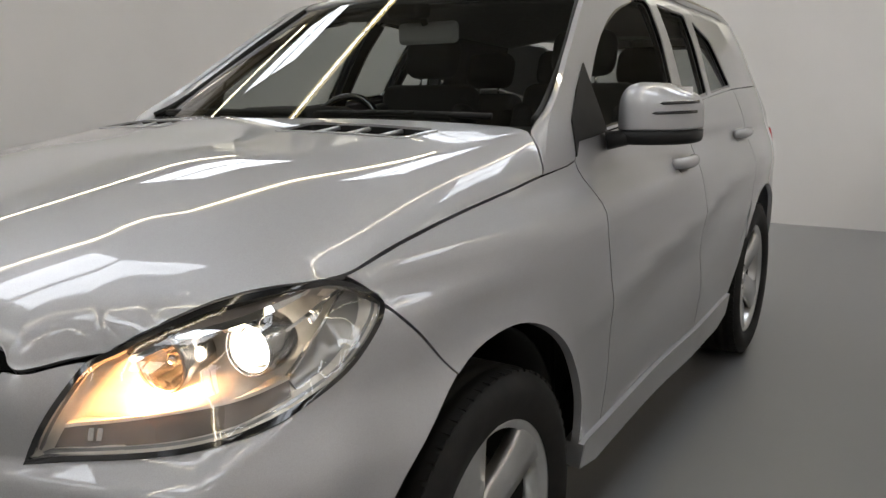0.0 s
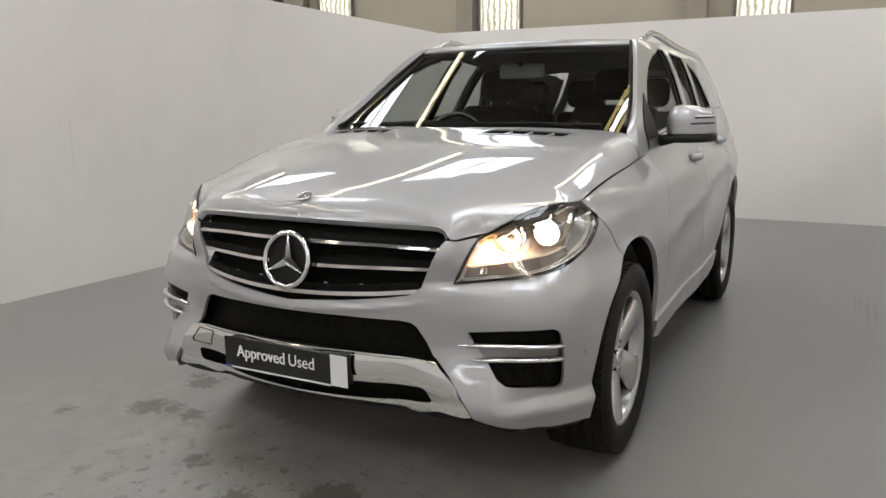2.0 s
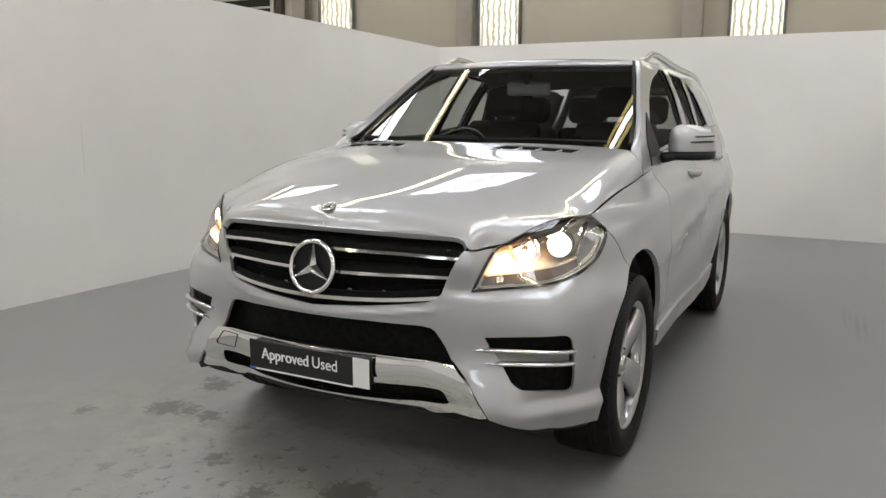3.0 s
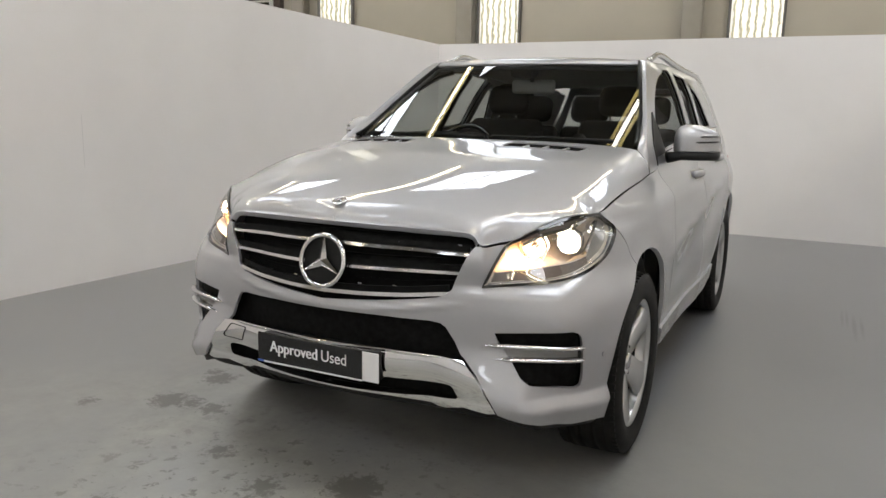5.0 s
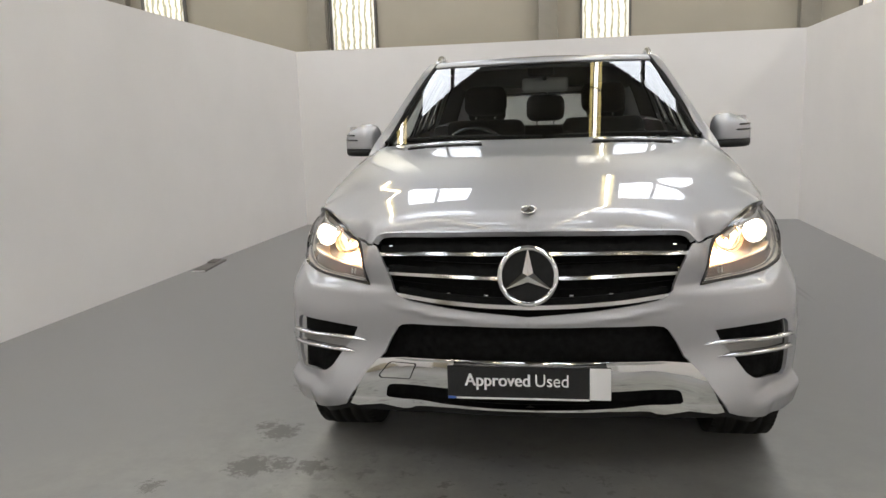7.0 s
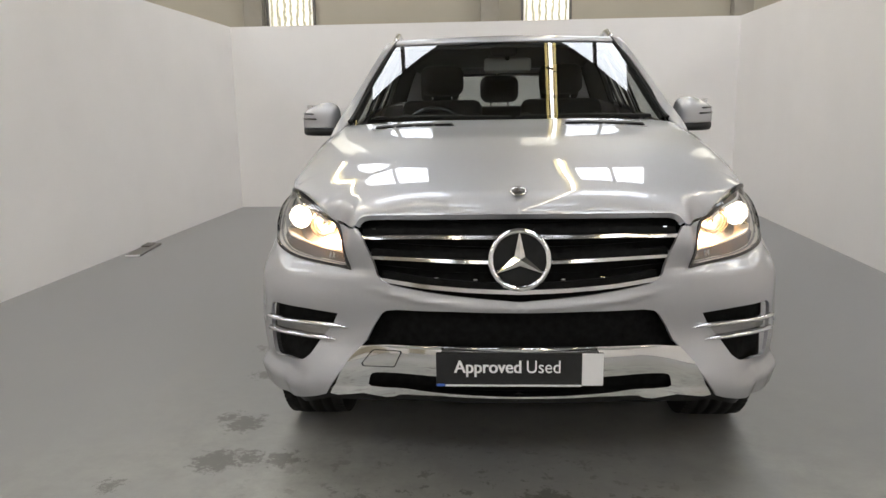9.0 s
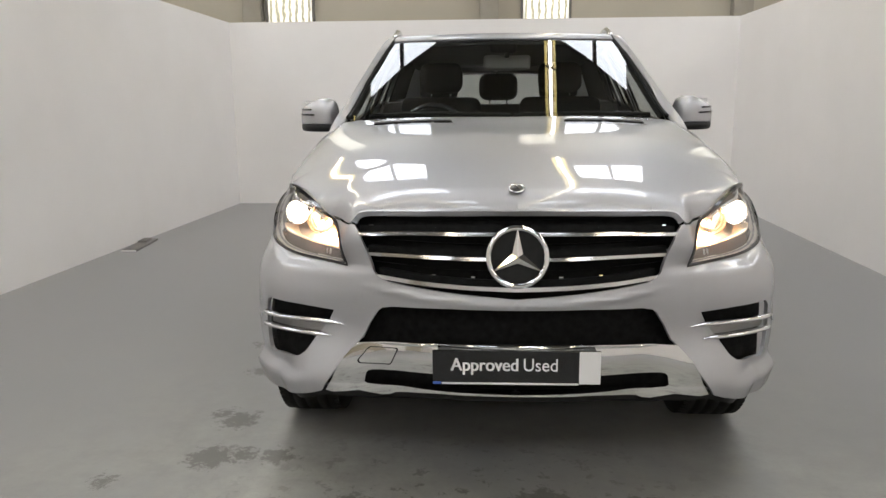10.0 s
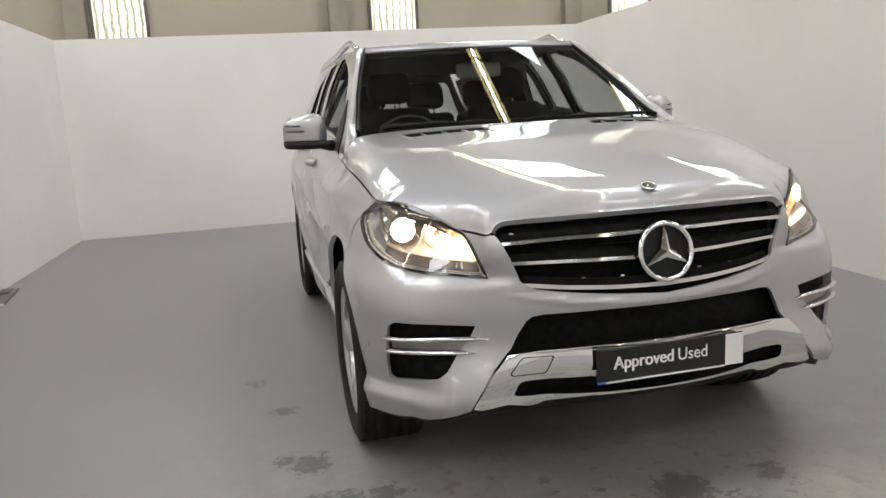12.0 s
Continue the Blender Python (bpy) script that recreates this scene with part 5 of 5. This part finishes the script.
# ---- wheels, mirrors, handles, wipers ----
def wheel(x, y, side):
    """An alloy wheel, its face towards +x before it is turned to its side."""
    r, w = AXLE_Z, 0.128
    rim_r = 0.258
    m = Matrix.Translation((x, y, r)) @ Matrix.Diagonal((side, 1, 1, 1)) @ pose(0, 0, 0, 20 if side > 0 else 52)
    barrel = lathe([(0.098, rim_r - 0.020), (0.112, rim_r - 0.006), (0.114, rim_r + 0.004), (0.106, rim_r + 0.006), (0.085, rim_r - 0.012), (-0.10, rim_r - 0.022), (-0.112, rim_r + 0.004)], 72)
    barrel.transform(m)
    hub = part("wheel", barrel, SATIN, car, "five-spoke silver alloy wheel")
    prof = [(-0.108, rim_r - 0.004), (-0.124, rim_r + 0.012), (-w - 0.006, rim_r + 0.06), (-w - 0.001, r - 0.035), (-0.115, r - 0.010)]
    for g in (-0.070, -0.025, 0.025, 0.070):
        prof += [(g - 0.0075, r - 0.0005), (g - 0.006, r - 0.008), (g + 0.006, r - 0.008), (g + 0.0075, r - 0.0005)]
    prof += [(0.115, r - 0.010), (w + 0.001, r - 0.035), (w + 0.006, rim_r + 0.06), (0.124, rim_r + 0.012), (0.108, rim_r - 0.004)]
    tyre = lathe(prof, 96)
    tyre.transform(m)
    part("tyre", tyre, RUBBER, hub, "black road tyre")
    # shoulder blocks
    bm = bmesh.new()
    for i in range(72):
        a = 2 * math.pi * i / 72
        for sx in (-1, 1):
            join(bm, box((sx * 0.098 - 0.017, -0.0105, r - 0.012), (sx * 0.098 + 0.017, 0.0105, r - 0.0045), 0, 1, pose(0, 0, 0, math.degrees(a) + 2.5 * (sx > 0)))) 
    me = bpy.data.meshes.new("m")
    bm.to_mesh(me), bm.free()
    me.transform(m)
    tagged(part("tread", me, RUBBER, hub), kind="stuff")
    # spokes: broad, ridged, dished towards the hub
    for i in range(5):
        a = 72 * i
        verts, faces = [], []
        rr = [0.045, 0.090, 0.14, 0.19, 0.228, 0.252]
        hw = [0.036, 0.054, 0.057, 0.060, 0.070, 0.092]
        xs = [0.070, 0.078, 0.088, 0.097, 0.102, 0.104]
        for q, h, xx in zip(rr, hw, xs):
            for t_, dx in ((-1, -0.034), (-1, -0.006), (-0.90, 0.0), (-0.12, 0.003), (0.12, 0.003), (0.90, 0.0), (1, -0.006), (1, -0.034)):
                verts.append((xx + dx, t_ * h, q))
        for k in range(5):
            for j in range(7):
                faces.append((k * 8 + j, k * 8 + j + 1, (k + 1) * 8 + j + 1, (k + 1) * 8 + j))
            faces.append((k * 8 + 7, k * 8, (k + 1) * 8, (k + 1) * 8 + 7))
        me = mesh_of(verts, faces)
        me.transform(m @ pose(0, 0, 0, a))
        part("spoke", me, SATIN, hub)
    face = lathe([(0.074, 0.064), (0.080, 0.052), (0.076, 0.040), (0.070, 0.038)], 40)
    face.transform(m)
    part("hub_face", face, SATIN, hub)
    cap = lathe([(0.070, 0.038), (0.082, 0.035), (0.086, 0.024), (0.0865, 0.0005)], 32)
    cap.transform(m)
    part("centre_cap", cap, CHROME, hub, "chrome centre cap")
    for i in range(5):
        b_ = cyl((0.060, 0.056 * math.sin(radians(72 * i + 36)), 0.056 * math.cos(radians(72 * i + 36))), (0.079, 0.056 * math.sin(radians(72 * i + 36)), 0.056 * math.cos(radians(72 * i + 36))), 0.0095, n=6)
        b_.transform(m)
        part("wheel_bolt", b_, BLACK, hub)
    disc = lathe([(0.030, 0.06), (0.032, 0.165), (0.024, 0.168)], 48)
    disc.transform(m)
    part("brake_disc", disc, STEEL, hub)
    back = lathe([(0.022, 0.0005), (0.022, rim_r - 0.030), (0.055, rim_r - 0.014)], 48)
    back.transform(m)
    part("wheel_back", back, BLACK, hub)


for axle in (FRONT_AXLE, float(nearer(REAR_AXLE))):
    for side in (1, -1):
        wheel(side * (0.804 if axle < 2 else 0.815), axle + 0.012, side)
        # wheel well
        pts = [[(side * xx, axle + 0.44 * math.cos(a), AXLE_Z + 0.02 + 0.44 * math.sin(a)) for a in np.linspace(radians(-5), radians(190), 30)] for xx in (0.55, 0.865)]
        part("wheel_well", grid_mesh(pts, thick=0.006), BLACK, car)
        wall_pts = [(side * 0.55, axle + 0.44 * math.cos(a), AXLE_Z + 0.02 + 0.44 * math.sin(a)) for a in np.linspace(radians(-25), radians(205), 30)]
        part("well_wall", mesh_of(wall_pts, [tuple(range(30))], False), BLACK, car)
part("underbody", box((-0.62, 0.36, 0.27), (0.62, 0.44, 0.40), 0.02), BLACK, car)
part("underbody", box((-0.56, 0.42, 0.21), (0.56, 4.15, 0.40), 0.02), BLACK, car)
part("underbody", box((-0.84, 1.36, 0.25), (0.84, 2.92, 0.42), 0.02), BLACK, car)
part("cabin_floor", box((-0.80, 1.40, 0.43), (0.80, 3.97, 0.50), 0.01), TRIM_DARK, car)
part("bulkhead", box((-0.82, 1.36, 0.43), (0.82, 1.40, 1.14), 0.01), BLACK, car)
part("engine_tray", box((-0.54, 0.36, 0.45), (0.54, 1.30, 0.88), 0.03), BLACK, car)


def mirror(side):
    """A door mirror: painted shell with two slots, black foot and arm, and the glass behind."""
    n, k = 40, 20
    cx, cy, a, b_ = 0.962, 1.745, 0.104, 0.085
    sp = lambda v, e: math.copysign(abs(v) ** e, v)

    def ring(f, z, lift=0.0):
        out = []
        for j in range(n):
            ph = 2 * math.pi * j / n
            x_, y_ = sp(math.cos(ph), 0.55), sp(math.sin(ph), 0.55)
            y_ = y_ if y_ < 0 else y_ * 0.30
            out.append((side * (cx + a * x_ * f), cy + b_ * y_ * f + 0.035 * x_ * x_ + 0.035 * x_, z + lift * x_ * f))
        return out

    def stack(rings):
        verts, faces = [v for r_ in rings for v in r_], []
        for i in range(len(rings) - 1):
            for j in range(n):
                q = (i * n + j, i * n + (j + 1) % n, (i + 1) * n + (j + 1) % n, (i + 1) * n + j)
                faces.append(q if side > 0 else q[::-1])
        faces += [tuple(range(n))[::-1 if side > 0 else 1], tuple((len(rings) - 1) * n + j for j in range(n))[::1 if side > 0 else -1]]
        return mesh_of(verts, faces)

    rings = [ring(0.985, 1.190), ring(1.0, 1.194)]
    for i in range(k):
        u = (i + 1) / k
        rings.append(ring(max(0.05, (1 - u ** 5.0) ** 0.5), 1.194 + 0.122 * u, -0.022 * u ** 2))
    shell = part("door_mirror", stack(rings), PAINT, front_doors[0 if side > 0 else 1], "silver door mirror with black foot")
    part("mirror_foot", stack([ring(0.86, 1.150), ring(0.95, 1.154), ring(0.995, 1.164), ring(1.0, 1.187)]), BLACK, shell)
    part("mirror_arm", tube([(side * 0.95, 1.72, 1.170), (side * 0.895, 1.69, 1.168), (side * 0.84, 1.665, 1.160)], [0.030, 0.034, 0.045], 14, 0.6), BLACK, shell)
    for z0, x0 in ((1.262, 0.985), (1.236, 0.968)):
        pts = []
        for u in np.linspace(0, 1, 10):
            xx = x0 + (1.060 - x0) * u
            rel = (xx - cx) / a
            f = (1 - ((z0 - 1.194) / 0.122) ** 4) ** 0.40
            yy = -b_ * f * (max(0.0, 1 - (abs(rel) / f) ** (2 / 0.55))) ** 0.275
            pts.append((side * xx, cy + yy + 0.035 * (rel / f) ** 2 + 0.035 * rel / f - 0.001, z0 + 0.002 * u))
        part("slot", tube(pts, [0.001] + [0.0045] * 9, 8), GLOSS_BLACK, shell)
    part("mirror_pane", box((side * cx - 0.080, 1.776, 1.20), (side * cx + 0.080, 1.779, 1.305), 0.001, 1), MIRROR, shell)


for side in (1, -1):
    mirror(side)
    m = 0 if side > 0 else 1
    # black triangle between mirror and pillar
    part("mirror_sail", one([Y(1.462, 1.134), Y(1.50, BELT(1.50) + 0.002), Y(1.72, BELT(1.72) + 0.002), Y(1.72, 1.375), Y(1.60, 1.30), Y(1.50, 1.225)], 0.005, m, 0.04, 0.02), BLACK, front_doors[m])
    for door, y0, z0 in ((front_doors[m], 2.17, 1.045), (rear_doors[m], 3.30, 1.085)):
        cup = rounded([Y(y0 + 0.01, z0 - 0.028), Y(y0 + 0.17, z0 - 0.028), Y(y0 + 0.17, z0 + 0.022), Y(y0 + 0.01, z0 + 0.022)], 0.022)
        part("handle_cup", one(cup, 0.0025, m, 0.03, 0.004), LAMP_GREY, door)
        pts = []
        for u in np.linspace(0, 1, 9):
            q = skin(S_OF_Y(y0 - 0.02 + 0.23 * u), z0 + 0.004, 0.008 + 0.030 * math.sin(math.pi * u) ** 0.6)
            pts.append((side * q[0], q[1], q[2]))
        part("door_handle", tube(pts, [0.012, 0.015, 0.016, 0.016, 0.016, 0.016, 0.016, 0.015, 0.012], 10, 1.3), PAINT, door, "silver door handle")
for x0, x1 in ((-0.62, 0.02), (0.06, 0.66)):
    w_ = part("wiper", tube([(x0, 1.345, 1.245), ((x0 + x1) / 2, 1.318, 1.247), (x1, 1.33, 1.240)], [0.006, 0.008, 0.009], 8), BLACK, car, "black wiper")
    part("wiper_blade", tube([(x0 - 0.02, 1.352, 1.238), ((x0 + x1) / 2, 1.324, 1.240), (x1 - 0.12, 1.322, 1.238)], 0.006, 6, 1.6), BLACK, w_)
part("scuttle", grid_mesh([[(x, 1.165 + 0.23 * (abs(x) / 0.8) ** 2 + dy, 1.228 + dz - 0.05 * (abs(x) / 0.8) ** 4) for x in np.linspace(-0.73, 0.73, 25)] for dy, dz in ((-0.01, -0.012), (0.05, -0.008), (0.12, -0.02))], thick=0.01), BLACK, car)

# ---- cabin ----
part("dashboard", box((-0.74, 1.40, 0.86), (0.74, 1.86, 1.185), 0.06, 4), TRIM_DARK, car, "black dashboard")
part("dash_binnacle", box((-0.58, 1.60, 1.15), (-0.20, 1.86, 1.245), 0.035, 4), TRIM_DARK, car)
part("roof_lining", grid_mesh(np.array(roof_rows)[1:-1, 1:-1] * np.array([0.97, 1, 1]) + np.array([0, 0, -0.045]), thick=0.01), LINER, car)
for m in (0, 1):
    part("door_lining", one([Y(1.52, 0.5), Y(3.45, 0.5), Y(3.45, 1.20), Y(1.54, 1.145)], -0.06, m, 0.1, 0.01), TRIM_DARK, car)
    for poly in ([Y(2.47, 1.22), Y(2.56, 1.22), Y(2.72, 1.62), Y(2.60, 1.64)], [Y(3.02, 1.25), Y(3.08, 1.25), Y(3.22, 1.57), Y(3.15, 1.59)], [Y(3.50, 1.28), Y(4.2, 1.30), Y(4.1, 1.63), Y(3.40, 1.58)]):
        part("pillar_lining", one(poly, -0.035, m, 0.06, 0.008), TRIM_DARK, car)
for m in (-1, 1):
    part("pillar_lining", grid_mesh((lap[18:] + np.array([-0.020, 0.014, -0.018])) * np.array([m, 1, 1]), thick=0.004), TRIM_DARK, car)


def seat(x, y, w, name="front_seat", tall=0.575):
    """A bucket seat with bolsters and a head restraint on two posts."""
    s_ = part(name, box((x - w / 2, y - 0.46, 0.62), (x + w / 2, y + 0.06, 0.80), 0.05, 4), CLOTH, car, "black leather seat")
    tilt = Matrix.Translation((x, y + 0.02, 0.76)) @ pose(0, 0, 0, -17)
    part("backrest", box((-w / 2 + 0.01, -0.06, -0.04), (w / 2 - 0.01, 0.07, tall), 0.055, 4, tilt), CLOTH, s_)
    for sx in (-1, 1):
        part("bolster", box((sx * (w / 2 - 0.04) - 0.045, -0.10, 0.04), (sx * (w / 2 - 0.04) + 0.045, 0.02, tall - 0.10), 0.04, 4, tilt), CLOTH, s_)
        bm = cyl((sx * 0.06, 0.0, tall - 0.02), (sx * 0.06, -0.01, tall + 0.06), 0.006, n=10)
        bm.transform(tilt)
        part("rest_post", bm, CHROME, s_)
    part("head_restraint", box((-0.135, -0.075, tall + 0.03), (0.135, 0.045, tall + 0.215), 0.055, 4, tilt), CLOTH, s_)


seat(-0.37, 2.42, 0.52), seat(0.37, 2.42, 0.52)
for x in (-0.42, 0.0, 0.42):
    seat(x, 3.06, 0.42, "rear_seat", 0.52)
# steering wheel, on the right hand of the driver's country
n, k = 48, 10
verts, faces = [], []
for i in range(n):
    a = 2 * math.pi * i / n
    for j in range(k):
        c = 2 * math.pi * j / k
        verts.append(((0.185 + 0.015 * math.cos(c)) * math.cos(a), 0.015 * math.sin(c), (0.185 + 0.015 * math.cos(c)) * math.sin(a)))
for i in range(n):
    for j in range(k):
        faces.append((i * k + j, i * k + (j + 1) % k, ((i + 1) % n) * k + (j + 1) % k, ((i + 1) % n) * k + j))
rim_me = mesh_of(verts, faces)
at = Matrix.Translation((-0.38, 1.96, 1.105)) @ pose(0, 0, 0, -24)
rim_me.transform(at)
steer = part("steering_wheel", rim_me, GLOSS_BLACK, car, "black steering wheel")
part("wheel_boss", box((-0.085, -0.02, -0.075), (0.085, 0.035, 0.065), 0.03, 3, at), TRIM_DARK, steer)
for x0, z0 in ((-0.18, 0), (0.18, 0), (0, -0.18)):
    bm = cyl((x0, 0, z0), (x0 * 0.4, 0.005, z0 * 0.4), 0.016, n=10)
    bm.transform(at)
    part("wheel_spoke", bm, TRIM_DARK, steer)
rear_view = part("interior_mirror", box((-0.105, 1.985, 1.462), (0.150, 2.02, 1.540), 0.018, 3), MIRROR_BACK, car, "grey-backed interior mirror")
part("mirror_stalk", cyl((0.02, 1.985, 1.53), (0.02, 1.94, 1.60), 0.012, n=10), TRIM_DARK, rear_view)
part("sensor_pod", box((-0.07, 1.865, 1.545), (0.07, 1.96, 1.605), 0.02, 3), TRIM_DARK, rear_view)
for x in (-0.40, 0.40):
    part("sun_visor", box((x - 0.19, 2.06, 1.598), (x + 0.19, 2.20, 1.614), 0.007, 2), LINER, car)
